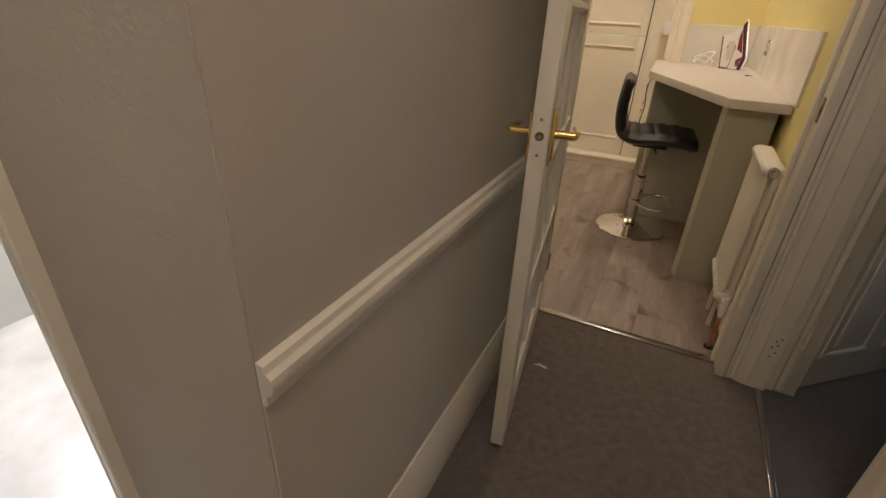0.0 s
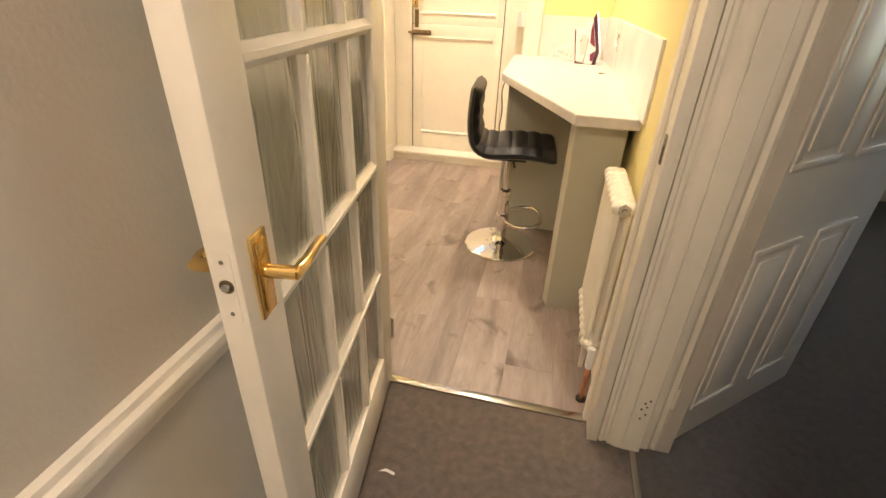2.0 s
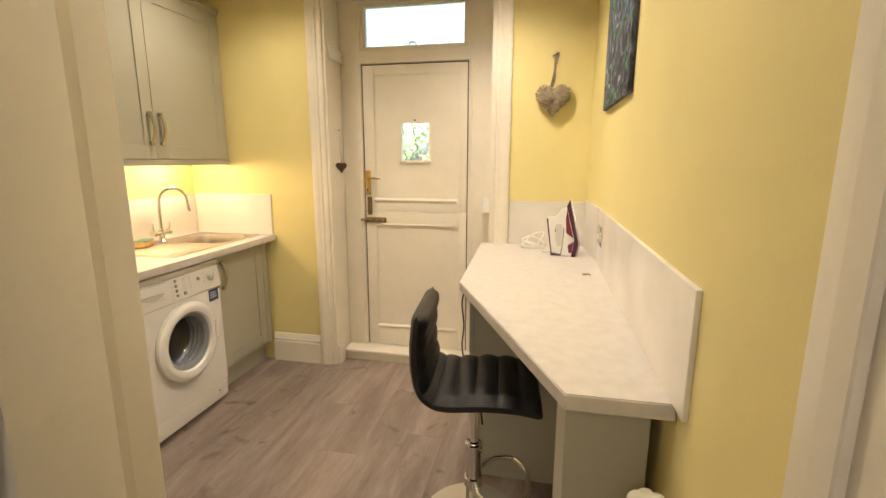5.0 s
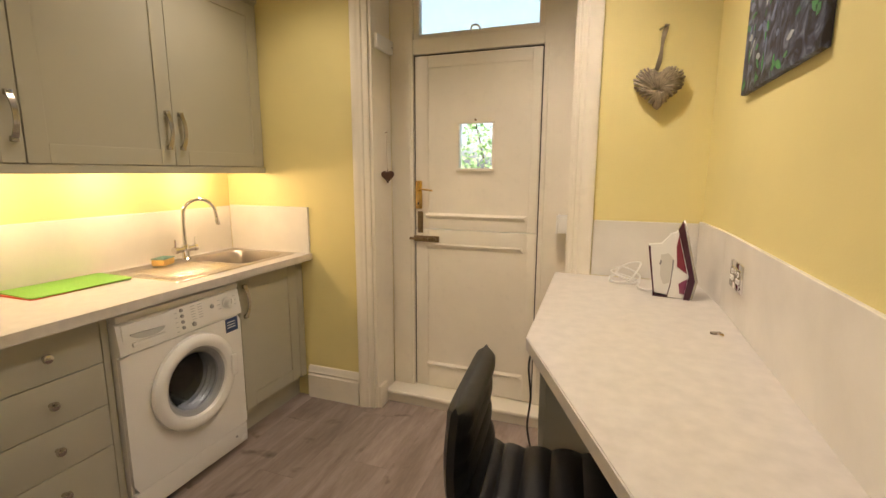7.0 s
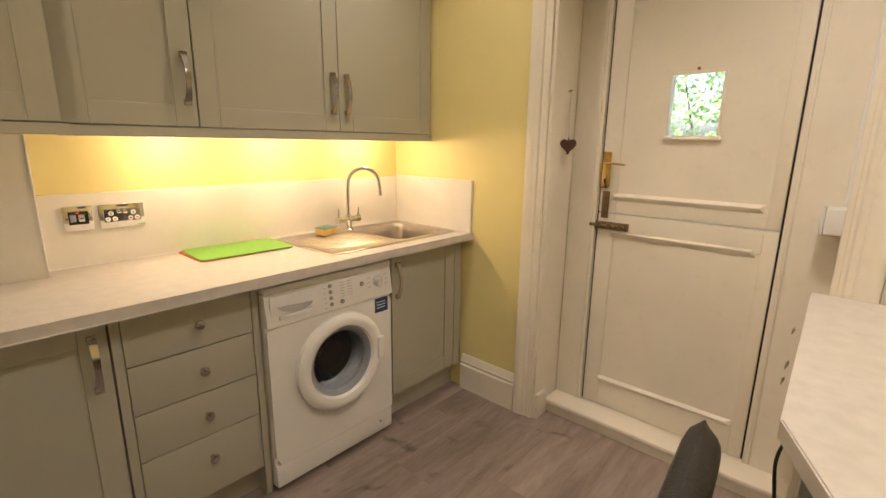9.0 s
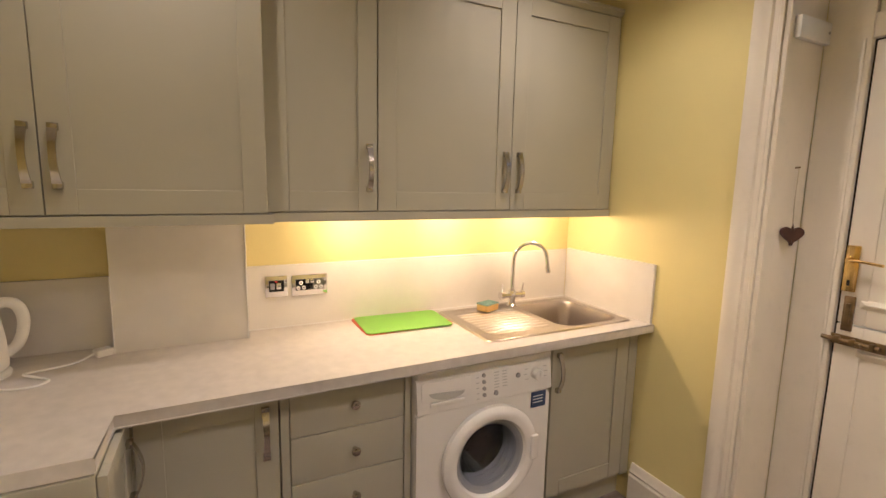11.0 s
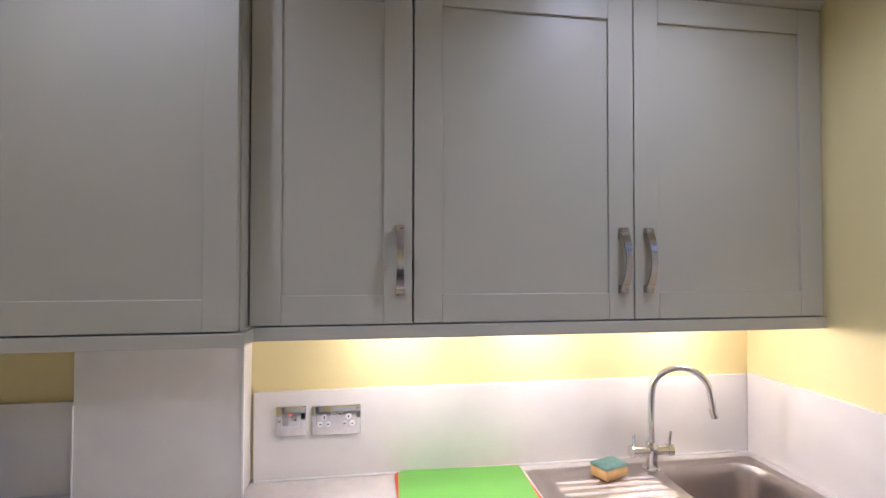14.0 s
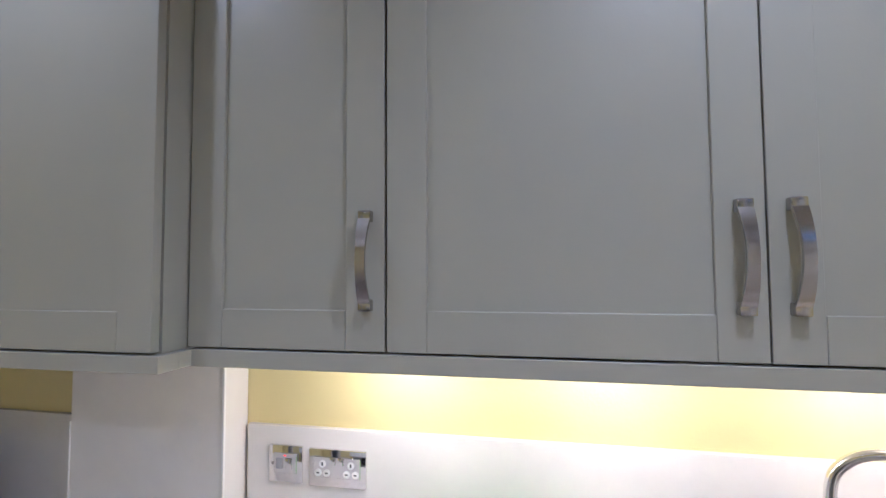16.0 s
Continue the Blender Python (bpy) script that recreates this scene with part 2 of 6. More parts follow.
M_GASKET = mat("blue_grey_rubber_gasket", (0.27, 0.285, 0.31), 0.42, var=0.08, scale=12)
M_GLASS = glass("clear_glass")
M_RIPPLE = glass("rippled_glass", (0.90, 0.95, 0.87), 0.21, 0.14, 17.0, (1.0, 1.0, 0.18))
M_FROST = glass("frosted_glass", (0.97, 0.90, 0.84), 0.24, 0.3, 60.0)
M_LEAF = mat("hedge_leaf", (0.37, 0.47, 0.25), 0.5, var=0.3, scale=3.0, bump=0.05)
leaf_nodes = M_LEAF.node_tree.nodes
leaf_thin, leaf_mix = leaf_nodes.new("ShaderNodeBsdfTranslucent"), leaf_nodes.new("ShaderNodeMixShader")
leaf_thin.inputs["Color"].default_value = (0.22, 0.40, 0.10, 1)
leaf_mix.inputs[0].default_value = 0.5
M_LEAF.node_tree.links.new(leaf_nodes["Principled BSDF"].outputs[0], leaf_mix.inputs[1])
M_LEAF.node_tree.links.new(leaf_thin.outputs[0], leaf_mix.inputs[2])
M_LEAF.node_tree.links.new(leaf_mix.outputs[0], leaf_nodes["Material Output"].inputs[0])
M_BARK = mat("bark", (0.10, 0.07, 0.05), 0.9, var=0.3, scale=12, bump=0.6, bscale=60)
M_GROUND = mat("paving_ground", (0.30, 0.29, 0.27), 0.9, var=0.2, scale=2, bump=0.3, bscale=40, grime=0.2)
M_GRASS = mat("rough_grass", (0.07, 0.12, 0.03), 0.95, var=0.4, scale=5, bump=0.8, bscale=80)
M_TAN = mat("worn_grey_brown_fob", (0.24, 0.20, 0.15), 0.5, var=0.15)
M_PAPER = mat("white_paper_scrap", (0.78, 0.77, 0.74), 0.8)

# ---- mesh tools ----


def bx(bm, a, b, bev=0.0, seg=1):
    c = [(p + q) / 2 for p, q in zip(a, b)]
    s = [abs(q - p) for p, q in zip(a, b)]
    r = bmesh.ops.create_cube(bm, size=1, matrix=Matrix.Translation(c) @ Matrix.Diagonal((*s, 1)))
    if bev:
        es = list({e for v in r["verts"] for e in v.link_edges})
        bmesh.ops.bevel(bm, geom=es, offset=bev, segments=seg, affect="EDGES", profile=0.5)
    return bm


def box(a, b, bev=0.0, seg=1):
    return bx(bmesh.new(), a, b, bev, seg)


def cyl(bm, p0, p1, r0, r1=None, n=24):
    p0, p1 = Vector(p0), Vector(p1)
    d = p1 - p0
    m = Matrix.Translation((p0 + p1) / 2) @ d.to_track_quat("Z", "Y").to_matrix().to_4x4()
    bmesh.ops.create_cone(bm, cap_ends=True, segments=n, radius1=r0, radius2=r0 if r1 is None else r1, depth=d.length, matrix=m)
    return bm


def extrude(bm, pts, vec):
    """A closed outline of 3D points, drawn out along vec."""
    a = [bm.verts.new(p) for p in pts]
    b = [bm.verts.new(Vector(p) + Vector(vec)) for p in pts]
    n = len(pts)
    bm.faces.new(a)
    bm.faces.new(b[::-1])
    for i in range(n):
        bm.faces.new((a[i], b[i], b[(i + 1) % n], a[(i + 1) % n]))
    return bm


def lathe(bm, prof, m=Matrix(), n=40):
    """Radius-and-height pairs, turned about z, placed by m."""
    rings = []
    for r, z in prof:
        if r < 1e-6:
            rings.append([bm.verts.new(m @ Vector((0, 0, z)))])
        else:
            rings.append([bm.verts.new(m @ Vector((r * math.cos(2 * math.pi * i / n), r * math.sin(2 * math.pi * i / n), z))) for i in range(n)])
    for a, b in zip(rings, rings[1:]):
        for i in range(n):
            j = (i + 1) % n
            if len(a) == 1 and len(b) == 1:
                continue
            if len(a) == 1:
                bm.faces.new((a[0], b[i], b[j]))
            elif len(b) == 1:
                bm.faces.new((a[i], b[0], a[j]))
            else:
                bm.faces.new((a[i], b[i], b[j], a[j]))
    return bm


def tube(bm, pts, r, n=10, closed=False, flat=1.0):
    """A round (or flattened) rod along points; r may be one radius or a list."""
    pts = [Vector(p) for p in pts]
    k = len(pts)
    rings, up = [], Vector((0.13, 0.21, 0.97)).normalized()
    for i, p in enumerate(pts):
        q0, q1 = (pts[(i - 1) % k], pts[(i + 1) % k]) if closed else (pts[max(i - 1, 0)], pts[min(i + 1, k - 1)])
        t = (q1 - q0).normalized()
        side = t.cross(up)
        if side.length < 0.05:
            side = t.cross(Vector((1, 0, 0)))
        side.normalize()
        up = side.cross(t).normalized()
        rad = r[i] if isinstance(r, (list, tuple)) else r
        rings.append([bm.verts.new(p + rad * (side * math.cos(2 * math.pi * j / n) + up * flat * math.sin(2 * math.pi * j / n))) for j in range(n)])
    last = k if closed else k - 1
    for i in range(last):
        a, b = rings[i], rings[(i + 1) % k]
        for j in range(n):
            bm.faces.new((a[j], a[(j + 1) % n], b[(j + 1) % n], b[j]))
    if not closed:
        bm.faces.new(rings[0][::-1])
        bm.faces.new(rings[-1])
    return bm


def curve_pts(ctrl, n=8):
    """Points along a smooth line through the control points."""
    c = [Vector(p) for p in ctrl]
    c = [c[0] * 2 - c[1]] + c + [c[-1] * 2 - c[-2]]
    out = []
    for i in range(1, len(c) - 2):
        for j in range(n):
            t = j / n
            p0, p1, p2, p3 = c[i - 1:i + 3]
            out.append(0.5 * ((2 * p1) + (p2 - p0) * t + (2 * p0 - 5 * p1 + 4 * p2 - p3) * t * t + (3 * p1 - p0 - 3 * p2 + p3) * t ** 3))
    return out + [c[-2]]


def mesh_of(name, bm, material, smooth=35.0):
    bmesh.ops.recalc_face_normals(bm, faces=bm.faces)
    me = bpy.data.meshes.new(name)
    bm.to_mesh(me)
    bm.free()
    if smooth:
        me.polygons.foreach_set("use_smooth", [True] * len(me.polygons))
        me.set_sharp_from_angle(angle=radians(smooth))
    for mm in (material if isinstance(material, (list, tuple)) else [material]):
        me.materials.append(mm)
    return me


def part(name, bm, material, parent, label="", smooth=35.0, at=None):
    ob = new(name, mesh_of(name, bm, material, smooth))
    ob.parent = parent
    if at is not None:
        ob.matrix_basis = at
    return tagged(ob, label)


def thing(name, at, label, category, group=""):
    ob = new(name)
    ob.empty_display_size = 0.1
    ob.matrix_basis = at
    return tagged(ob, label, category, group)


def single(name, bm, material, label, category, group="", smooth=35.0):
    return tagged(new(name, mesh_of(name, bm, material, smooth)), label, category, group)


def struct(name, bm, material, label="", smooth=30.0):
    return tagged(new(name, mesh_of(name, bm, material, smooth)), label, "", "", "structure")


def wall_y(name, y0, y1, x0, x1, material, holes=(), z1=None, label=""):
    """A wall between two y planes, with holes given as x0, x1, z0, z1 from left to right."""
    z1 = CEIL if z1 is None else z1
    bm, x = bmesh.new(), x0
    for a, b, c, d in holes:
        if a > x:
            bx(bm, (x, y0, 0), (a, y1, z1))
        if c > 0:
            bx(bm, (a, y0, 0), (b, y1, c))
        if d < z1:
            bx(bm, (a, y0, d), (b, y1, z1))
        x = b
    if x < x1:
        bx(bm, (x, y0, 0), (x1, y1, z1))
    return struct(name, bm, material, label)


def wall_x(name, x0, x1, y0, y1, material, holes=(), z1=None, label=""):
    z1 = CEIL if z1 is None else z1
    bm, y = bmesh.new(), y0
    for a, b, c, d in holes:
        if a > y:
            bx(bm, (x0, y, 0), (x1, a, z1))
        if c > 0:
            bx(bm, (x0, a, 0), (x1, b, c))
        if d < z1:
            bx(bm, (x0, a, d), (x1, b, z1))
        y = b
    if y < y1:
        bx(bm, (x0, y, 0), (x1, y1, z1))
    return struct(name, bm, material, label)

# ---- structure ----
XL, XR, YE = -1.89, 0.77, 4.385

# utility room walls
wall_x("wall_west", XL - 0.12, XL, 1.63, 4.75, M_YELLOW, label="yellow painted plaster wall behind the kitchen units")
bm = bmesh.new()
extrude(bm, [(XR, 2.03, 0), (XR, 4.0, 0), (0.742, YE, 0), (0.742, 4.75, 0), (0.90, 4.75, 0), (0.90, 2.03, 0)], (0, 0, CEIL))
struct("wall_east", bm, M_YELLOW, "yellow painted plaster wall with a slight bend")
wall_y("wall_north", YE, 4.75, XL, 0.742, M_YELLOW, [(-0.875, 0.185, 0, 2.44)], label="yellow painted plaster wall round the back door")
wall_y("wall_south", 1.63, 1.75, XL, -0.03, M_YELLOW, label="yellow painted plaster wall")
wall_x("wall_corner", -0.15, -0.03, 1.75, 1.91, M_YELLOW)
wall_y("wall_doorway", 1.91, 2.03, -0.15, 0.90, M_YELLOW, [(-0.052, 0.752, 0, 2.02)], label="wall with the glazed door's opening")

# corridor and hall walls
wall_x("wall_corridor_west", -0.15, -0.03, 0.50, 1.63, M_HALL, label="greige painted corridor wall")
wall_x("wall_corridor_infill", -0.029, -0.027, 1.63, 1.91, M_HALL)
wall_y("wall_cloakroom_front", 0.50, 0.60, -1.82, -0.15, M_HALL, [(-1.75, -0.52, 0, 2.02)], label="greige painted hall wall with an open doorway")
wall_x("wall_corridor_east", 0.88, 0.98, -1.60, 1.91, M_HALL, [(1.165, 1.905, 0, 2.02)], label="greige painted corridor wall with the open side door")
wall_x("wall_hall_west", -1.92, -1.82, -1.60, 1.63, M_GREY, [(0.72, 1.42, 0.95, 2.05)])
wall_y("wall_hall_south", -1.70, -1.60, -2.05, 0.98, M_HALL)
# side room walls
wall_y("wall_side_room_north", 4.75, 4.85, 0.90, 3.30, M_GREY)
wall_x("wall_side_room_east", 3.20, 3.30, -1.70, 4.75, M_GREY, [(2.30, 3.70, 0.85, 2.15)])
wall_y("wall_side_room_south", -1.70, -1.60, 0.98, 3.20, M_GREY)

# ceilings
struct("ceiling", box((-2.05, -1.70, CEIL), (3.30, 4.85, CEIL + 0.12)), M_CEIL, "white painted ceiling")

# floors
struct("floor", box((XL, 1.75, -0.06), (0.90, 4.75, -0.012)), M_DARK, "grey-brown oak laminate floor")
struct("floor_carpet", box((-0.15, -1.70, -0.06), (0.862, 1.965, 0.004)), M_CARPET, "taupe carpet in the corridor")
struct("floor_hall", box((-2.05, -1.70, -0.06), (-0.15, 0.22, 0.004)), M_CARPET, "taupe carpet")
struct("floor_side_room", box((0.862, -1.70, -0.06), (3.30, 4.75, 0.002)), M_CARPET2, "dark grey carpet in the side room")
struct("floor_cloakroom", box((-2.05, 0.22, -0.06), (-0.15, 1.63, 0.0)), mat("grey_wood_floor", (0.55, 0.54, 0.52), 0.32, var=0.2, scale=5), "pale grey wood floor")


def strip(name, a, b, label):
    """A low domed metal cover strip."""
    ob = struct(name, box(a, b, 0.003, 2), M_SATIN, label)
    return ob


strip("threshold_1", (-0.02, 1.957, 0.0), (0.73, 1.990, 0.012), "bright metal threshold strip")
strip("threshold_2", (0.852, 1.172, 0.0), (0.872, 1.878, 0.011), "narrow metal carpet strip")

# mouldings: outlines as (out, up) pairs
SKIRT = [(0, 0), (0.022, 0), (0.022, 0.142), (0.015, 0.152), (0.020, 0.164), (0.012, 0.178), (0.010, 0.194), (0.004, 0.204), (0, 0.204)]
SKIRT_LOW = [(0, 0), (0.020, 0), (0.020, 0.165), (0.012, 0.18), (0.008, 0.20), (0, 0.20)]
DADO = [(0, -0.035), (0.008, -0.035), (0.010, -0.018), (0.020, -0.010), (0.024, 0.004), (0.022, 0.014), (0.014, 0.020), (0.012, 0.030), (0, 0.034)]


def mould_x(name, prof, x, y0, y1, z, sign, material, label):
    bm = bmesh.new()
    extrude(bm, [(x + sign * o, y0, z + u) for o, u in prof], (0, y1 - y0, 0))
    return struct(name, bm, material, label)


def mould_y(name, prof, y, x0, x1, z, sign, material, label):
    bm = bmesh.new()
    extrude(bm, [(x0, y + sign * o, z + u) for o, u in prof], (x1 - x0, 0, 0))
    return struct(name, bm, material, label)


mould_y("baseboard_1", SKIRT, YE, -1.34, -0.985, 0, -1, M_WHITE, "tall moulded white skirting board")
mould_y("baseboard_2", SKIRT, YE, 0.30, 0.74, 0, -1, M_WHITE, "tall moulded white skirting board")
mould_x("baseboard_3", SKIRT, XR, 2.05, 4.0, 0, -1, M_WHITE, "tall moulded white skirting board")
mould_x("baseboard_4", SKIRT_LOW, -0.027, 0.50, 1.90, 0.004, 1, M_WHITE, "white skirting board along the corridor")
mould_x("baseboard_5", SKIRT_LOW, 0.88, -1.60, 1.09, 0.004, -1, M_WHITE, "white skirting board along the corridor")
mould_y("baseboard_6", SKIRT_LOW, 0.50, -0.44, -0.03, 0.004, -1, M_WHITE, "white skirting board")
mould_x("trim_dado_1", DADO, -0.027, 0.50, 1.90, 0.778, 1, M_WHITE, "moulded cream dado rail")
mould_x("trim_dado_2", DADO, 0.88, -1.60, 1.09, 0.778, -1, M_WHITE, "moulded cream dado rail")
mould_y("baseboard_7", SKIRT_LOW, 4.75, 0.90, 3.20, 0.002, -1, M_WHITE, "white skirting board")
mould_x("baseboard_8", SKIRT_LOW, 3.20, -1.60, 4.75, 0.002, -1, M_WHITE, "white skirting board")
struct("trim_dado_panel_1", box((-0.030, 0.502, 0.2), (-0.025, 1.905, 0.744)), M_HALL_LOW, "pale lower wall paint")
struct("trim_dado_panel_2", box((0.876, -1.60, 0.2), (0.882, 1.09, 0.744)), M_HALL_LOW, "pale lower wall paint")
struct("trim_dado_panel_3", box((-0.030, 0.502, 0.811), (-0.0262, 1.905, CEIL - 0.002)), M_HALL, "greige upper wall paint")


def arch_profile(w, d):
    """Moulded architrave section: across the face and out from the wall."""
    return [(0, 0), (0, d * 0.55), (0.010, d * 0.62), (0.016, d * 0.40), (w * 0.34, d * 0.40), (w * 0.40, d * 0.72), (w * 0.55, d * 0.72),
            (w * 0.62, d * 0.86), (w * 0.72, d), (w * 0.95, d), (w, d * 0.9), (w, 0)]


def architrave_y(name, y, sign, x0, x1, w, top, z0, material, label):
    """Round an opening x0..x1 in a wall face at y; sign is the way it stands out."""
    bm = bmesh.new()
    d = 0.026
    extrude(bm, [(x0 - u, y + sign * o, z0) for u, o in arch_profile(w, d)], (0, 0, top - z0))
    extrude(bm, [(x1 + u, y + sign * o, z0) for u, o in arch_profile(w, d)], (0, 0, top - z0))
    extrude(bm, [(x0 - w, y + sign * o, top + u) for u, o in arch_profile(w, d)], (x1 - x0 + 2 * w, 0, 0))
    return struct(name, bm, material, label)


def architrave_x(name, x, sign, y0, y1, w, top, z0, material, label):
    bm = bmesh.new()
    d = 0.024
    extrude(bm, [(x + sign * o, y0 - u, z0) for u, o in arch_profile(w, d)], (0, 0, top - z0))
    if y1 is not None:
        extrude(bm, [(x + sign * o, y1 + u, z0) for u, o in arch_profile(w, d)], (0, 0, top - z0))
    extrude(bm, [(x + sign * o, y0 - w, top + u) for u, o in arch_profile(w, d)], (0, (y1 or 1.905) - y0 + w, 0))
    return struct(name, bm, material, label)


# back door recess
architrave_y("trim_back_door", YE, -1, -0.880, 0.190, 0.098, 2.42, 0, M_WHITE, "broad moulded white architrave round the back door")
bm = bmesh.new()
bx(bm, (-0.879, YE - 0.004, 0), (-0.862, 4.60, 2.43), 0.002)
bx(bm, (0.172, YE - 0.004, 0), (0.189, 4.60, 2.43), 0.002)
bx(bm, (-0.862, YE - 0.004, 2.41), (0.172, 4.60, 2.43), 0.002)
struct("trim_back_door_reveal", bm, M_WHITE, "white panelled door reveal")
bm = bmesh.new()
for x0, x1 in ((-0.862, -0.722), (0.003, 0.172)):
    bx(bm, (x0, 4.600, 0), (x1, 4.70, 2.43), 0.003)
bx(bm, (-0.722, 4.600, 2.028), (0.003, 4.70, 2.108), 0.003)
bx(bm, (-0.722, 4.600, 2.395), (0.003, 4.70, 2.43), 0.003)
# moulded edges beside the opening
for x0, x1 in ((-0.748, -0.736), (0.017, 0.029)):
    bx(bm, (x0, 4.595, 0.079), (x1, 4.602, 2.03), 0.004, 2)
# stops behind the leaf
for x0, x1 in ((-0.73, -0.70), (-0.02, 0.01)):
    bx(bm, (x0, 4.665, 0.08), (x1, 4.70, 2.03))
struct("trim_back_door_frame", bm, M_WHITE, "white painted door frame with a transom bar")
bm = bmesh.new()
bx(bm, (-0.862, 4.49, 0.0), (0.172, 4.62, 0.060), 0.004)
bx(bm, (-0.862, 4.475, 0.052), (0.172, 4.70, 0.078), 0.008, 3)
struct("door_sill", bm, M_WHITE, "white painted raised door sill")
struct("trim_plinth_block", box((-0.866, 4.385, 0), (-0.845, 4.475, 0.135), 0.005, 2), M_WHITE, "white plinth block")

# transom window over the back door
win = new("window_1")
tagged(win, "frosted transom window in a white frame", "window", "", "structure")
bm = bmesh.new()
for a, b in (((-0.722, 4.615, 2.108), (-0.688, 4.66, 2.395)), ((-0.031, 4.615, 2.108), (0.003, 4.66, 2.395)), ((-0.688, 4.615, 2.108), (-0.031, 4.66, 2.135)), ((-0.688, 4.615, 2.375), (-0.031, 4.66, 2.395))):
    bx(bm, a, b, 0.004, 2)
part("window_frame", bm, M_WHITE, win)
pane = part("pane", box((-0.688, 4.638, 2.135), (-0.031, 4.643, 2.375)), M_FROST, win, "frosted glass pane")
pane.visible_shadow = False
bm = bmesh.new()
tube(bm, curve_pts([(-0.385, 4.607, 2.125), (-0.378, 4.590, 2.142), (-0.36, 4.585, 2.146), (-0.342, 4.590, 2.142), (-0.335, 4.607, 2.125)], 5), 0.005, 8)
part("catch", bm, M_WHITE, win, "small painted window catch")


def mitred_bar(bm, x0, x1, z, high, out, skew):
    """A bolection bar with mitred ends; its crest lies off the middle by skew."""
    zc = z + skew * high
    back = [bm.verts.new((x, YD + 0.001, z + side * high / 2)) for x, side in ((x0, -1), (x1, -1), (x1, 1), (x0, 1))]
    crest = [bm.verts.new((x, YD - out, zc + d)) for x, d in ((x0 + 0.022, -0.002), (x1 - 0.022, -0.002), (x1 - 0.022, 0.002), (x0 + 0.022, 0.002))]
    bm.faces.new(back[::-1])
    bm.faces.new(crest)
    for i in range(4):
        bm.faces.new((back[i], back[(i + 1) % 4], crest[(i + 1) % 4], crest[i]))


# stable back door in two leaves
bdoor = new("door_1")
tagged(bdoor, "cream painted stable door in two leaves with a small window", "door", "", "structure")
YD = 4.617
DX0, DX1 = -0.713, -0.006


def stable_leaf(name, z0, z1, hole, tr, br):
    bm = bmesh.new()
    s = 0.078
    if hole:
        hx0, hx1, hz0, hz1 = hole
        bx(bm, (DX0, YD, z0), (hx0, YD + 0.042, z1))
        bx(bm, (hx1, YD, z0), (DX1, YD + 0.042, z1))
        bx(bm, (hx0, YD, z0), (hx1, YD + 0.042, hz0))
        bx(bm, (hx0, YD, hz1), (hx1, YD + 0.042, z1))
    else:
        bx(bm, (DX0, YD, z0), (DX1, YD + 0.042, z1), 0.003)
    # stiles and rails stand proud of the panel
    bx(bm, (DX0, YD - 0.0045, z0), (DX0 + s, YD, z1), 0.003, 2)
    bx(bm, (DX1 - s * 0.62, YD - 0.0045, z0), (DX1, YD, z1), 0.003, 2)
    bx(bm, (DX0 + s, YD - 0.0045, z1 - tr), (DX1 - s * 0.62, YD, z1), 0.003, 2)
    bx(bm, (DX0 + s, YD - 0.0045, z0), (DX1 - s * 0.62, YD, z0 + br), 0.003, 2)
    return part(name, bm, M_WHITE, bdoor)


upper = stable_leaf("upper_leaf", 1.061, 2.020, (-0.450, -0.260, 1.407, 1.656), 0.065, 0.075)
lower = stable_leaf("lower_leaf", 0.082, 1.056, None, 0.097, 0.140)
bm = bmesh.new()
mitred_bar(bm, -0.662, -0.058, 1.134, 0.040, 0.017, 0.12)
part("moulding", bm, M_WHITE, upper)
bm = bmesh.new()
mitred_bar(bm, -0.655, -0.070, 0.962, 0.036, 0.015, 0.18)
mitred_bar(bm, -0.655, -0.058, 0.222, 0.036, 0.015, 0.12)
part("moulding", bm, M_WHITE, lower)
bm = bmesh.new()
for a, b in (((-0.458, YD - 0.010, 1.648), (-0.252, YD + 0.001, 1.660)), ((-0.464, YD - 0.016, 1.391), (-0.246, YD + 0.001, 1.408)), ((-0.458, YD - 0.010, 1.407), (-0.448, YD + 0.001, 1.652)), ((-0.262, YD - 0.010, 1.407), (-0.252, YD + 0.001, 1.652))):
    bx(bm, a, b, 0.003, 2)
part("glazing_bead", bm, M_WHITE, upper)
pane = part("pane", box((-0.4495, YD + 0.018, 1.4075), (-0.2605, YD + 0.022, 1.6555)), M_GLASS, upper)
pane.visible_shadow = False
bm = bmesh.new()
cyl(bm, (-0.355, YD - 0.012, 1.668), (-0.355, YD, 1.668), 0.006)
part("hook", bm, M_OLDBRASS, upper)
bm = bmesh.new()
bx(bm, (-0.712, YD - 0.014, 1.175), (-0.672, YD - 0.006, 1.338), 0.003, 2)
hp = part("handle_plate", bm, M_BRASS, upper, "brass lever handle plate")
bm = bmesh.new()
cyl(bm, (-0.692, YD - 0.014, 1.287), (-0.692, YD - 0.045, 1.287), 0.009)
tube(bm, curve_pts([(-0.696, YD - 0.047, 1.287), (-0.66, YD - 0.048, 1.289), (-0.62, YD - 0.045, 1.285), (-0.595, YD - 0.046, 1.283)], 5), 0.0075, 10, flat=0.7)
part("lever", bm, M_BRASS, hp)
bm = bmesh.new()
bx(bm, (-0.698, YD - 0.0155, 1.196), (-0.690, YD - 0.0135, 1.216))
part("keyhole", bm, M_BLACK, hp)
bm = bmesh.new()
bx(bm, (-0.698, YD - 0.016, 1.035), (-0.666, YD - 0.006, 1.160), 0.003, 2)
bx(bm, (-0.690, YD - 0.022, 1.06), (-0.675, YD - 0.014, 1.135), 0.002)
part("lock_plate", bm, M_OLDBRASS, upper, "dark worn brass lock plate")
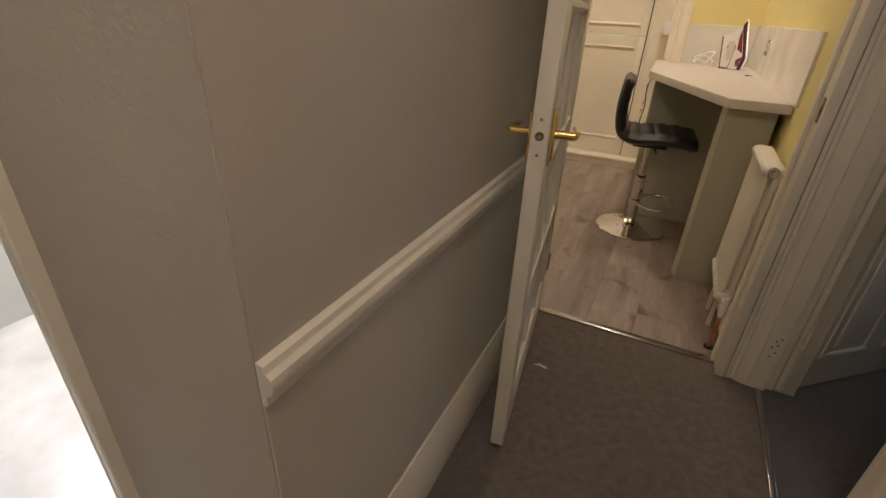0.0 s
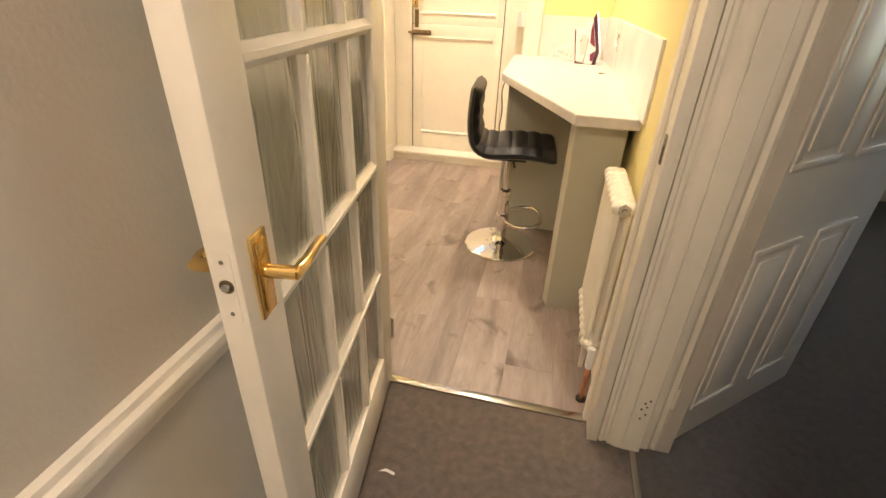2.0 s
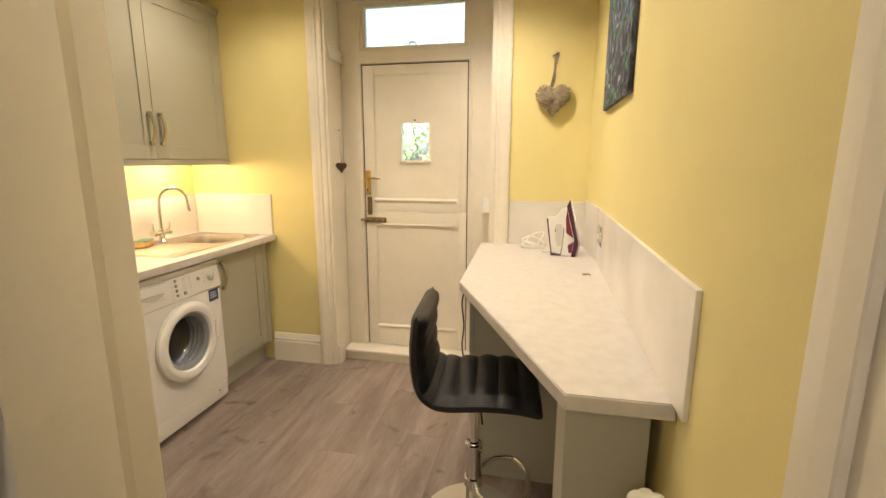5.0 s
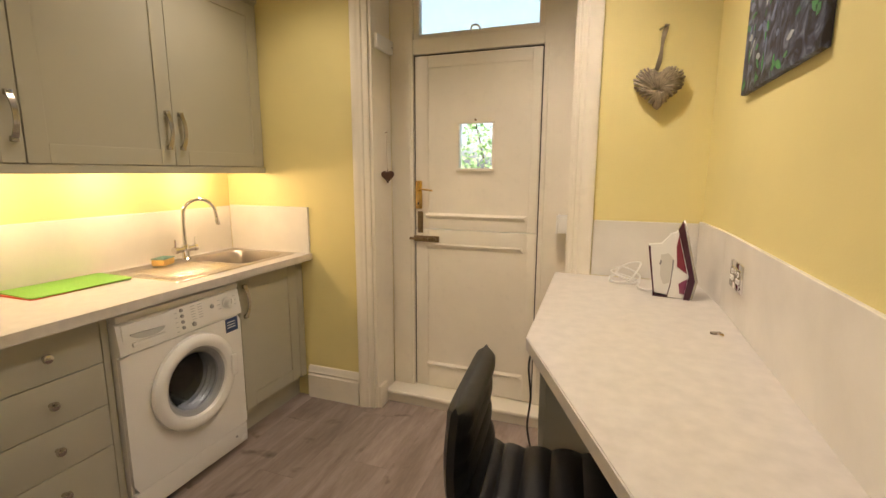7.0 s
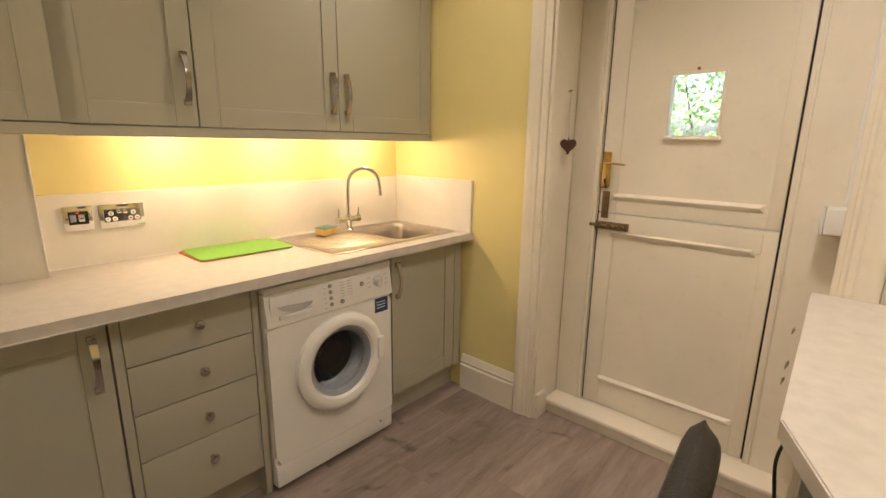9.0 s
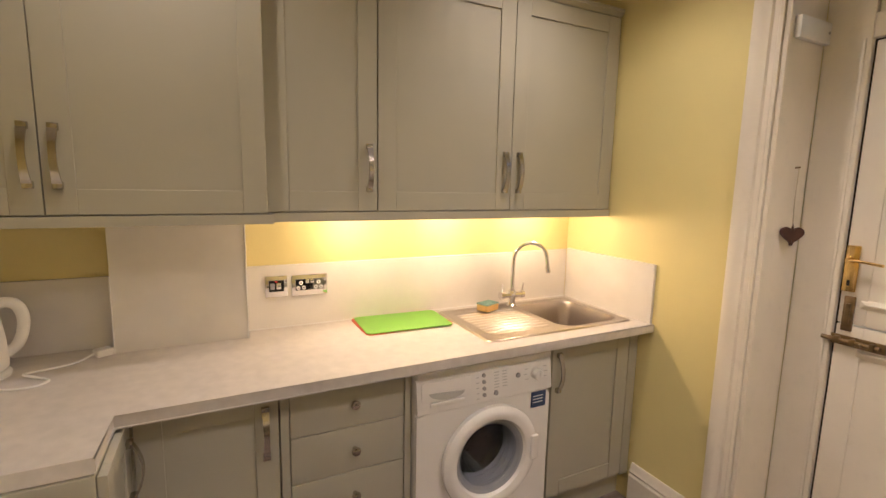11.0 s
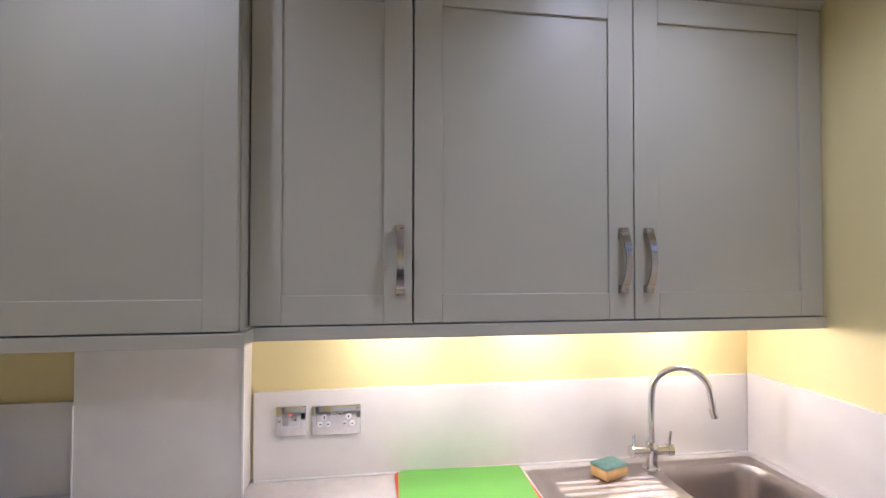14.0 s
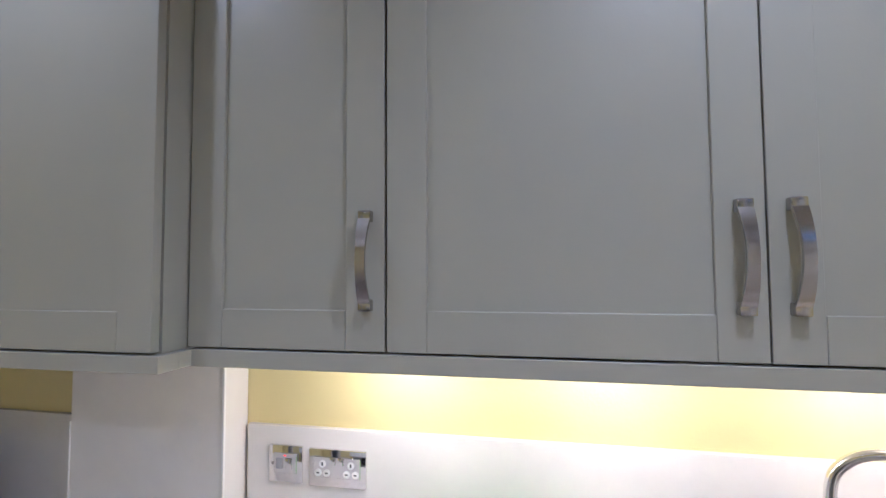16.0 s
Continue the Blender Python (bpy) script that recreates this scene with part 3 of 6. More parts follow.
bm = bmesh.new()
bx(bm, (-0.735, YD - 0.014, 0.982), (-0.565, YD - 0.006, 1.018), 0.003, 2)
cyl(bm, (-0.745, YD - 0.022, 1.0), (-0.58, YD - 0.022, 1.0), 0.008, n=16)
for x in (-0.70, -0.655, -0.60):
    bx(bm, (x - 0.008, YD - 0.033, 0.987), (x + 0.008, YD - 0.01, 1.013), 0.003, 2)
cyl(bm, (-0.63, YD - 0.022, 1.0), (-0.63, YD - 0.045, 1.0), 0.005, n=12)
part("bolt", bm, M_OLDBRASS, lower, "dark worn brass slide bolt")

# strips filling the leaf's gap, their dark colour standing for its shade
bm = bmesh.new()
bx(bm, (-0.7219, YD + 0.006, 0.08), (-0.7132, YD + 0.03, 2.027))
bx(bm, (-0.0058, YD + 0.006, 0.08), (0.0029, YD + 0.03, 2.027))
bx(bm, (-0.7132, YD + 0.006, 2.0205), (-0.0058, YD + 0.03, 2.0275))
struct("trim_door_gap_shade", bm, M_DARK, "dark brown strips coloured as the shade in the gap round the back door")

# bare chips where the frame's paint has worn
bm = bmesh.new()
for x, z, w, h, lean in ((0.088, 0.694, 0.007, 0.030, 0.004), (0.086, 0.553, 0.005, 0.046, 0.008), (0.083, 0.486, 0.004, 0.040, 0.007)):
    extrude(bm, [(x - w / 2, 4.5992, z - h / 2), (x + w * 0.2, 4.5992, z - h * 0.42), (x + w / 2 + lean, 4.5992, z + h * 0.1), (x + lean, 4.5992, z + h / 2), (x - w * 0.4, 4.5992, z + h * 0.15)], (0, 0.002, 0))
struct("trim_paint_chips", bm, M_WICKER, "worn brown chips in the white door frame")

# glazed door's lining
bm = bmesh.new()
for x0, x1 in ((-0.054, -0.023), (0.722, 0.754)):
    bx(bm, (x0, 1.890, 0.002), (x1, 2.050, 2.0), 0.003, 2)
bx(bm, (-0.054, 1.890, 1.985), (0.754, 2.050, 2.022), 0.003, 2)
for x0, x1 in ((-0.023, -0.011), (0.710, 0.722)):
    bx(bm, (x0, 1.962, 0.002), (x1, 1.998, 1.985), 0.002)
bx(bm, (-0.011, 1.962, 1.973), (0.710, 1.998, 1.985), 0.002)
struct("trim_doorway_lining", bm, M_WHITE, "white painted door lining with stops")
architrave_y("trim_doorway", 1.91, -1, -0.058, 0.758, 0.072, 2.02, 0.004, M_WHITE, "moulded white architrave")
bm = bmesh.new()
bx(bm, (0.829, 1.880, 0.004), (0.884, 1.912, CEIL), 0.002)
struct("trim_corner_post", bm, M_WHITE, "white boxed corner between two door frames")
bm = bmesh.new()
bx(bm, (0.7185, 1.907, 0.945), (0.7225, 1.928, 1.015), 0.001)
bx(bm, (0.716, 1.907, 0.968), (0.7195, 1.916, 0.992), 0.002)
struct("trim_strike_plate", bm, M_SATIN, "small metal strike plate")

bm = bmesh.new()
for dx, dz in ((0.0, 0.0), (0.012, 0.020), (-0.004, 0.040), (0.010, 0.052), (0.002, 0.066), (0.014, 0.078)):
    cyl(bm, (0.853 + dx, 1.8785, 0.155 + dz), (0.853 + dx, 1.8810, 0.155 + dz), 0.0032, n=8)
struct("trim_screw_holes", bm, M_DARK, "old filled screw holes")

# side door's lining and architrave
bm = bmesh.new()
bx(bm, (0.868, 1.139, 0.002), (0.990, 1.169, 2.0), 0.003, 2)
bx(bm, (0.868, 1.900, 0.002), (0.912, 1.925, 2.0), 0.003, 2)
bx(bm, (0.868, 1.139, 1.985), (0.990, 1.925, 2.022), 0.003, 2)
struct("trim_side_door_lining", bm, M_WHITE, "white painted door lining")
architrave_x("trim_side_door", 0.88, -1, 1.160, None, 0.072, 2.02, 0.004, M_WHITE, "moulded white architrave")
# cloakroom opening
bm = bmesh.new()
for x0, x1 in ((-0.552, -0.520), (-1.75, -1.718)):
    bx(bm, (x0, 0.490, 0.002), (x1, 0.612, 2.0), 0.003, 2)
bx(bm, (-1.75, 0.490, 1.985), (-0.52, 0.612, 2.022), 0.003, 2)
struct("trim_cloakroom_lining", bm, M_WHITE, "white painted door lining")
architrave_y("trim_cloakroom_door", 0.50, -1, -1.735, -0.535, 0.070, 2.01, 0.004, M_WHITE, "moulded white architrave")
# cloakroom and side room windows: unseen, added to go with the daylight area lamps
for nm, xx, y0, y1, z0, z1 in (("window_added_2", -1.87, 0.72, 1.42, 0.95, 2.05), ("window_added_3", 3.25, 2.30, 3.70, 0.85, 2.15)):
    w = tagged(new(nm), "white framed window, unseen, added to go with a daylight lamp", "window", "", "structure")
    bm = bmesh.new()
    for a, b in (((y0, z0), (y0 + 0.05, z1)), ((y1 - 0.05, z0), (y1, z1)), ((y0 + 0.05, z0), (y1 - 0.05, z0 + 0.05)), ((y0 + 0.05, z1 - 0.05), (y1 - 0.05, z1))):
        bx(bm, (xx - 0.03, a[0], a[1]), (xx + 0.03, b[0], b[1]), 0.004)
    part("window_frame", bm, M_WHITE, w)
    p = part("pane", box((xx - 0.003, y0 + 0.05, z0 + 0.05), (xx + 0.003, y1 - 0.05, z1 - 0.05)), M_FROST, w)
    p.visible_shadow = False


def lever_handle(parent, x, z, y, out, way, tall=0.15, material=M_BRASS):
    """A brass back plate with a lever; out is +1 or -1 along the leaf's y, way the lever's direction along x."""
    bm = bmesh.new()
    bx(bm, (x - 0.020, y, z - tall * 0.55), (x + 0.020, y + out * 0.006, z + tall * 0.45), 0.0025, 2)
    bx(bm, (x - 0.014, y + out * 0.006, z - tall * 0.47), (x + 0.014, y + out * 0.009, z + tall * 0.37), 0.0025, 2)
    plate = part("handle_plate", bm, material, parent, "polished brass handle plate")
    bm = bmesh.new()
    cyl(bm, (x, y + out * 0.008, z), (x, y + out * 0.050, z), 0.0095)
    tube(bm, curve_pts([(x - way * 0.006, y + out * 0.048, z), (x + way * 0.03, y + out * 0.051, z + 0.003), (x + way * 0.075, y + out * 0.046, z - 0.001), (x + way * 0.112, y + out * 0.044, z - 0.006)], 6), [0.0088] * 6 + [0.0074] * 6 + [0.0066] * 6 + [0.0060], 12, flat=0.75)
    part("lever", bm, material, plate)
    return plate


# fifteen-pane glazed door, standing open against the corridor wall
W, H, T = 0.805, 1.972, 0.038
gdoor = new("door_2")
gdoor.matrix_basis = Matrix.Translation((-0.0185, 1.952, 0.010)) @ pose(0, 0, 0, 0, 0, -82.2)
tagged(gdoor, "white glazed door with rippled panes, standing open", "door", "", "structure")
ST, SL, PW, MU = 0.113, 0.095, 0.1783, 0.031
rows = [(0.215, 0.525), (0.556, 0.856), (0.887, 1.187), (1.218, 1.518), (1.549, 1.849)]
cols = [(ST + i * (PW + MU), ST + i * (PW + MU) + PW) for i in range(3)]
for a, b in ((0, ST), (W - SL, W)):
    part("stile", box((a, 0, 0.035), (b, T, H), 0.003, 2), M_WHITE, gdoor)
part("rail", box((ST, 0, 0.035), (W - SL, T, rows[0][0]), 0.003, 2), M_WHITE, gdoor)
part("rail", box((ST, 0, rows[-1][1]), (W - SL, T, H), 0.003, 2), M_WHITE, gdoor)
for i in range(4):
    z0, z1 = rows[i][1], rows[i + 1][0]
    bm = bmesh.new()
    extrude(bm, [(ST, 0.004, z0 + 0.011), (ST, 0, z0 + 0.011), (ST, 0, z1 - 0.011), (ST, 0.004, z1 - 0.011), (ST, 0.013, z1), (ST, T - 0.013, z1), (ST, T - 0.004, z1 - 0.011),
                 (ST, T, z1 - 0.011), (ST, T, z0 + 0.011), (ST, T - 0.004, z0 + 0.011), (ST, T - 0.013, z0), (ST, 0.013, z0)], (W - ST - SL, 0, 0))
    part("muntin", bm, M_WHITE, gdoor)
for i in range(2):
    x0, x1 = cols[i][1], cols[i + 1][0]
    for z0, z1 in rows:
        bm = bmesh.new()
        extrude(bm, [(x0 + 0.011, 0.004, z0), (x0 + 0.011, 0.001, z0), (x1 - 0.011, 0.001, z0), (x1 - 0.011, 0.004, z0), (x1, 0.013, z0), (x1, T - 0.013, z0), (x1 - 0.011, T - 0.004, z0),
                     (x1 - 0.011, T - 0.001, z0), (x0 + 0.011, T - 0.001, z0), (x0 + 0.011, T - 0.004, z0), (x0, T - 0.013, z0), (x0, 0.013, z0)], (0, 0, z1 - z0))
        part("muntin", bm, M_WHITE, gdoor)
for x0, x1 in cols:
    for z0, z1 in rows:
        p = part("pane", box((x0 - 0.002, T / 2 - 0.002, z0 - 0.002), (x1 + 0.002, T / 2 + 0.002, z1 + 0.002)), M_RIPPLE, gdoor)
        p.visible_shadow = False
lever_handle(gdoor, W - 0.046, 0.955, T, 1, -1, 0.122)
lever_handle(gdoor, W - 0.046, 0.955, 0, -1, -1, 0.122)
bm = bmesh.new()
bx(bm, (W - 0.001, T / 2 - 0.011, 0.905), (W + 0.0015, T / 2 + 0.011, 1.005), 0.0005)
lp = part("latch_plate", bm, M_WHITE, gdoor, "painted-over latch plate")
bm = bmesh.new()
cyl(bm, (W, T / 2, 0.958), (W + 0.007, T / 2, 0.958), 0.0065, 0.005, 16)
part("latch_bolt", bm, M_SATIN, lp)
part("latch_hole", cyl(bmesh.new(), (W + 0.0005, T / 2, 0.958), (W + 0.0022, T / 2, 0.958), 0.0095, n=20), M_OLDBRASS, lp, "dark ring round the latch bolt")
for z in (0.918, 0.992):
    part("screw", cyl(bmesh.new(), (W + 0.001, T / 2, z), (W + 0.0022, T / 2, z), 0.0030, n=10), M_SATIN, lp)
for z in (0.25, 1.72):
    bm = bmesh.new()
    cyl(bm, (-0.004, T + 0.003, z - 0.04), (-0.004, T + 0.003, z + 0.04), 0.006, n=12)
    part("hinge", bm, M_SATIN, gdoor)

# moulded six-panel side door, standing open into the side room
sdoor = new("door_3")
sdoor.matrix_basis = Matrix.Translation((0.930, 1.893, 0.012)) @ pose(0, 0, 0, 0, 0, 41.9)
tagged(sdoor, "white moulded six-panel door, standing open", "door", "", "structure")
W3, H3, T3 = 0.757, 1.97, 0.036
part("leaf", box((0, 0, 0), (W3, T3, H3), 0.003, 2), M_WHITE, sdoor)


def sunk_panel(parent, x0, x1, z0, z1, y, out):
    """A moulded frame with a raised field inside it."""
    bm = bmesh.new()
    w = 0.022
    for a, b in (((x0, z0), (x1, z0 + w)), ((x0, z1 - w), (x1, z1)), ((x0, z0 + w), (x0 + w, z1 - w)), ((x1 - w, z0 + w), (x1, z1 - w))):
        bx(bm, (a[0], y, a[1]), (b[0], y + out * 0.007, b[1]), 0.003, 2)
    bx(bm, (x0 + 0.045, y, z0 + 0.045), (x1 - 0.045, y + out * 0.006, z1 - 0.045), 0.003, 2)
    part("panel", bm, M_WHITE, parent)


for x0, x1 in ((0.115, 0.335), (0.42, 0.64)):
    for z0, z1 in ((0.135, 0.715), (0.93, 1.50), (1.62, 1.84)):
        sunk_panel(sdoor, x0, x1, z0, z1, 0, -1)
        sunk_panel(sdoor, x0, x1, z0, z1, T3, 1)
lever_handle(sdoor, W3 - 0.055, 0.985, 0, -1, -1)
lever_handle(sdoor, W3 - 0.055, 0.985, T3, 1, -1)
bm = bmesh.new()
cyl(bm, (0.002, -0.004, 0.20), (0.002, -0.004, 0.28), 0.006, n=12)
part("hinge", bm, M_WHITE, sdoor)

# ---- kitchen units along the west wall ----
FX = -1.360      # face of the base doors
WX = -1.594      # face of the wall doors
LX = -1.515      # face of the deeper wall doors
TOP, UND = 0.91, 0.871


def shaker_door(parent, name, w, h, at, fr=0.072, t=0.020, sunk=0.007):
    """A shaker door: local x is its width, z its height, the face looks to -y at y=0. Stiles and rails meet in fine joints."""
    g = 0.0004
    d = part(name, box((fr - 0.004, sunk, fr - 0.004), (w - fr + 0.004, t - 0.002, h - fr + 0.004)), M_CAB, parent, at=at)
    part("stile", box((0, 0, 0), (fr, t, h), 0.0012), M_CAB, d)
    part("stile", box((w - fr, 0, 0), (w, t, h), 0.0012), M_CAB, d)
    part("rail", box((fr + g, 0, 0), (w - fr - g, t, fr), 0.0012), M_CAB, d)
    part("rail", box((fr + g, 0, h - fr), (w - fr - g, t, h), 0.0012), M_CAB, d)
    return d


def bow_handle(parent, x, z, long=0.172):
    """A bowed strap handle with square feet, standing out to -y."""
    bm = bmesh.new()
    n = 22
    hw = 0.0118
    prev = None
    for i in range(n + 1):
        t = i / n
        zz = z - long / 2 + long * t
        d = 0.012 + 0.026 * math.sin(math.pi * min(1, max(0, (t - 0.04) / 0.92))) ** 0.75
        wdt = hw * (1.0 - 0.28 * math.sin(math.pi * t))
        th = 0.006
        ring = [bm.verts.new(p) for p in ((x - wdt, -d, zz), (x + wdt, -d, zz), (x + wdt, -d + th, zz), (x - wdt, -d + th, zz))]
        if prev:
            for j in range(4):
                bm.faces.new((prev[j], prev[(j + 1) % 4], ring[(j + 1) % 4], ring[j]))
        else:
            bm.faces.new(ring)
        prev = ring
    bm.faces.new(prev[::-1])
    for zz in (z - long / 2 + 0.008, z + long / 2 - 0.008):
        bx(bm, (x - hw, -0.016, zz - 0.010), (x + hw, 0, zz + 0.010), 0.002, 2)
    return part("handle", bm, M_SATIN, parent, "satin nickel bow handle")


EAST = pose(0, 0, 0, 0, 0, 90)   # turns a face that looks to -y so that it looks to +x


def unit_door(unit, name, y0, y1, z0, z1, handle_y=None, handle_z=None, depth=0.0, fr=0.072):
    """A door on a unit whose origin lies on the door face; local x runs along world y."""
    d = shaker_door(unit, name, y1 - y0, z1 - z0, Matrix.Translation((y0, depth, z0)), fr)
    if handle_y is not None:
        bow_handle(d, handle_y - y0, handle_z - z0)
    return d


def unit_at(name, x, y, z, label, group):
    return thing(name, Matrix.Translation((x, y, z)) @ EAST, label, "cabinet", group)


def wall_unit(y0, y1, doors, face, label):
    """doors: start, end, handle place. World y is local x; the carcass runs back to the wall."""
    u = unit_at("wall_cabinet", face, y0, 1.410, label, "wall cabinets")
    dp = face - XL - 0.001
    z1 = 0.897
    L = y1 - y0
    part("side_panel", box((0.001, 0.022, 0), (0.019, dp, z1)), M_CAB, u)
    part("side_panel", box((L - 0.019, 0.022, 0), (L - 0.001, dp, z1)), M_CAB, u)
    part("base_panel", box((0.019, 0.022, 0), (L - 0.019, dp, 0.018)), M_CAB, u)
    part("top_panel", box((0.019, 0.022, z1 - 0.018), (L - 0.019, dp, z1)), M_CAB, u)
    part("back_panel", box((0.019, dp - 0.012, 0.018), (L - 0.019, dp, z1 - 0.018)), M_CARC, u)
    for a, b, h in doors:
        unit_door(u, "door", a - y0, b - y0, 0.004, z1 - 0.003, None if h is None else h - y0, 0.164)
    return u


wall_unit(2.783, 3.1795, [(2.7855, 3.1775, 3.146)], WX, "sage grey single-door shaker wall cabinet with a bow handle")
wall_unit(3.1805, 4.380, [(3.1825, 3.7815, 3.748), (3.7845, 4.372, 3.820)], WX, "sage grey double-door shaker wall cabinet over the sink")
wall_unit(1.755, 2.782, [(1.760, 2.2055, 2.179), (2.2085, 2.778, 2.243)], LX, "deeper sage grey double-door shaker wall cabinet")

bm = bmesh.new()
bx(bm, (WX - 0.045, 2.784, 1.377), (WX + 0.002, 4.380, 1.4097), 0.001)
single("pelmet", bm, M_CAB, "sage grey pelmet strip under the wall cabinets", "trim strip")
bm = bmesh.new()
bx(bm, (LX - 0.045, 1.755, 1.379), (LX + 0.004, 2.797, 1.4097), 0.001)
bx(bm, (WX + 0.0025, 2.766, 1.379), (LX - 0.045, 2.797, 1.4097), 0.001)
single("pelmet", bm, M_CAB, "sage grey pelmet strip stepping round a cabinet corner", "trim strip")
CORN = [(0, 0), (0.012, 0.002), (0.020, 0.012), (0.028, 0.018), (0.028, 0.034), (-0.05, 0.034), (-0.05, 0)]
bm = bmesh.new()
extrude(bm, [(WX - 0.018 + o, 2.80, 2.3085 + u) for o, u in CORN], (0, 1.58, 0))
single("cornice", bm, M_CAB, "pale cornice strip on top of the wall cabinets", "trim strip")
bm = bmesh.new()
extrude(bm, [(LX - 0.018 + o, 1.755, 2.3085 + u) for o, u in CORN], (0, 1.03, 0))
single("cornice", bm, M_CAB, "pale cornice strip on top of the deeper wall cabinet", "trim strip")

for py in PUCKS:
    c = thing("cabinet_light", Matrix.Translation((-1.690, py, 1.398)), "small round under-cabinet light, lit warm", "light", "under-cabinet lights")
    bm = bmesh.new()
    lathe(bm, [(0.028, 0.0), (0.030, 0.003), (0.030, 0.012), (0.0, 0.012)], n=28)
    part("rim", bm, M_SATIN, c)
    bm = bmesh.new()
    lathe(bm, [(0.0, 0.0005), (0.024, 0.0005), (0.026, 0.004), (0, 0.004)], n=24)
    part("lens", bm, M_LENS, c, "glowing lens")

# base units
dp = FX - XL - 0.001


def base_carcass(u, L, z0=0.14, z1=0.868, plinth=True, front=0.022):
    part("side_panel", box((0.0005, front, z0), (0.018, dp, z1)), M_CAB, u)
    part("side_panel", box((L - 0.018, front, z0), (L - 0.0005, dp, z1)), M_CAB, u)
    part("base_panel", box((0.018, front, z0), (L - 0.018, dp, z0 + 0.018)), M_CAB, u)
    part("front_rail", box((0.018, front, z1 - 0.02), (L - 0.018, front + 0.08, z1)), M_CAB, u)
    part("back_panel", box((0.018, dp - 0.01, z0 + 0.018), (L - 0.018, dp, z1)), M_CARC, u)
    if plinth:
        part("plinth", box((0.0, 0.062, 0.0), (L, 0.080, z0), 0.001), M_CAB, u)


u = unit_at("base_cabinet", FX, 3.868, 0, "sage grey shaker sink base cabinet with a bow handle", "base cabinets")
base_carcass(u, 0.512)
unit_door(u, "door", 0.006, 0.452, 0.150, 0.862, 0.036, 0.735)
part("filler", box((0.456, 0, 0.14), (0.508, 0.02, 0.866), 0.001), M_CAB, u)

u = unit_at("drawer_cabinet", FX, 2.780, 0, "sage grey cabinet of four plain drawers with round knobs", "base cabinets")
base_carcass(u, 0.452)
part("side_post", box((0.0, -0.001, 0.0), (0.026, 0.021, 0.866), 0.001), M_CAB, u)
part("side_post", box((0.424, -0.001, 0.0), (0.450, 0.30, 0.866), 0.001), M_CAB, u)
for z0, z1, kz in ((0.692, 0.862, 0.777), (0.527, 0.689, 0.610), (0.362, 0.524, 0.443), (0.130, 0.359, 0.276)):
    d = part("drawer", box((0.029, 0, z0), (0.421, 0.02, z1), 0.002, 2), M_CAB, u)
    bm = bmesh.new()
    lathe(bm, [(0.0, -0.001), (0.008, 0.0), (0.006, 0.006), (0.006, 0.012), (0.014, 0.016), (0.0165, 0.022), (0.014, 0.028), (0.006, 0.031), (0.0, 0.0315)],
          Matrix.Translation((0.240, 0, kz)) @ pose(0, 0, 0, 90, 0, 0), 24)
    part("knob", bm, M_KNOB, d, "round polished nickel knob")

u = unit_at("base_cabinet", FX, 2.388, 0, "sage grey shaker corner base cabinet with a bow handle", "base cabinets")
base_carcass(u, 0.390)
unit_door(u, "door", 0.0015, 0.386, 0.150, 0.862, 0.348, 0.735, fr=0.070)

# short return round the corner, with its own narrow front
ret = thing("base_cabinet", Matrix.Translation((FX + 0.001, 2.382, 0)) @ pose(0, 0, 0, 0, 0, 180), "narrow sage grey return cabinet with a bow handle", "cabinet", "base cabinets")
# local x now runs towards -x in the world, local -y looks to +y
part("body", box((-0.282, 0.022, 0.14), (0.53, 0.63, 0.868), 0.001), M_CAB, ret)
part("filler", box((-0.022, 0, 0.14), (0.0, 0.021, 0.866), 0.001), M_CAB, ret)
part("corner_post", box((0.010, -0.004, 0.14), (0.030, 0.0215, 0.866)), M_CAB, ret)
d = shaker_door(ret, "door", 0.254, 0.712, Matrix.Translation((-0.279, 0, 0.150)), 0.055)
bow_handle(d, 0.225, 0.585)
part("plinth", box((-0.282, 0.062, 0.0), (0.0, 0.08, 0.14)), M_CAB, ret)

# worktop: an L with a cut-out for the sink bowl
CF = -1.285
bm = bmesh.new()
HX0, HX1, HY0, HY1 = -1.80, -1.395, 3.955, 4.315
outline = [(XL + 0.001, 1.752), (-1.083, 1.752), (-1.083, 2.362), (CF, 2.362), (CF, 4.383), (HX1 + 0.05, 4.383), (HX1, HY1), (HX1, HY0), (HX0, HY0), (HX0, HY1), (HX1 - 0.0004, HY1), (HX1 + 0.0496, 4.383), (XL + 0.001, 4.383)]
extrude(bm, [(x, y, UND) for x, y in outline], (0, 0, TOP - UND))
front = [e for e in bm.edges if all(v.co.x > CF - 0.001 for v in e.verts) and abs(e.verts[0].co.z - e.verts[1].co.z) < 1e-6 and all(v.co.y > 2.3 for v in e.verts)]
bmesh.ops.bevel(bm, geom=front, offset=0.004, segments=2, affect="EDGES")
worktop = single("worktop", bm, M_TOP, "pale mottled stone-effect laminate worktop with square edges", "worktop")

# splashbacks
SF = 0.015
bm = bmesh.new()
bx(bm, (XL, 2.727, TOP), (XL + SF, 4.370, 1.176), 0.0015)
single("splashback", bm, M_SPLASH, "white upstand board behind the sink worktop", "splashback", "splashbacks")
bm = bmesh.new()
bx(bm, (XL + SF, YE - SF, TOP), (-1.298, YE, 1.182), 0.0015)
single("splashback", bm, M_SPLASH, "white upstand board beside the sink", "splashback", "splashbacks")
bm = bmesh.new()
bx(bm, (XL, 1.752, TOP), (XL + SF, 2.288, 1.170), 0.0015)
single("splashback", bm, M_SPLASH, "white upstand board behind the kettle", "splashback", "splashbacks")
bm = bmesh.new()
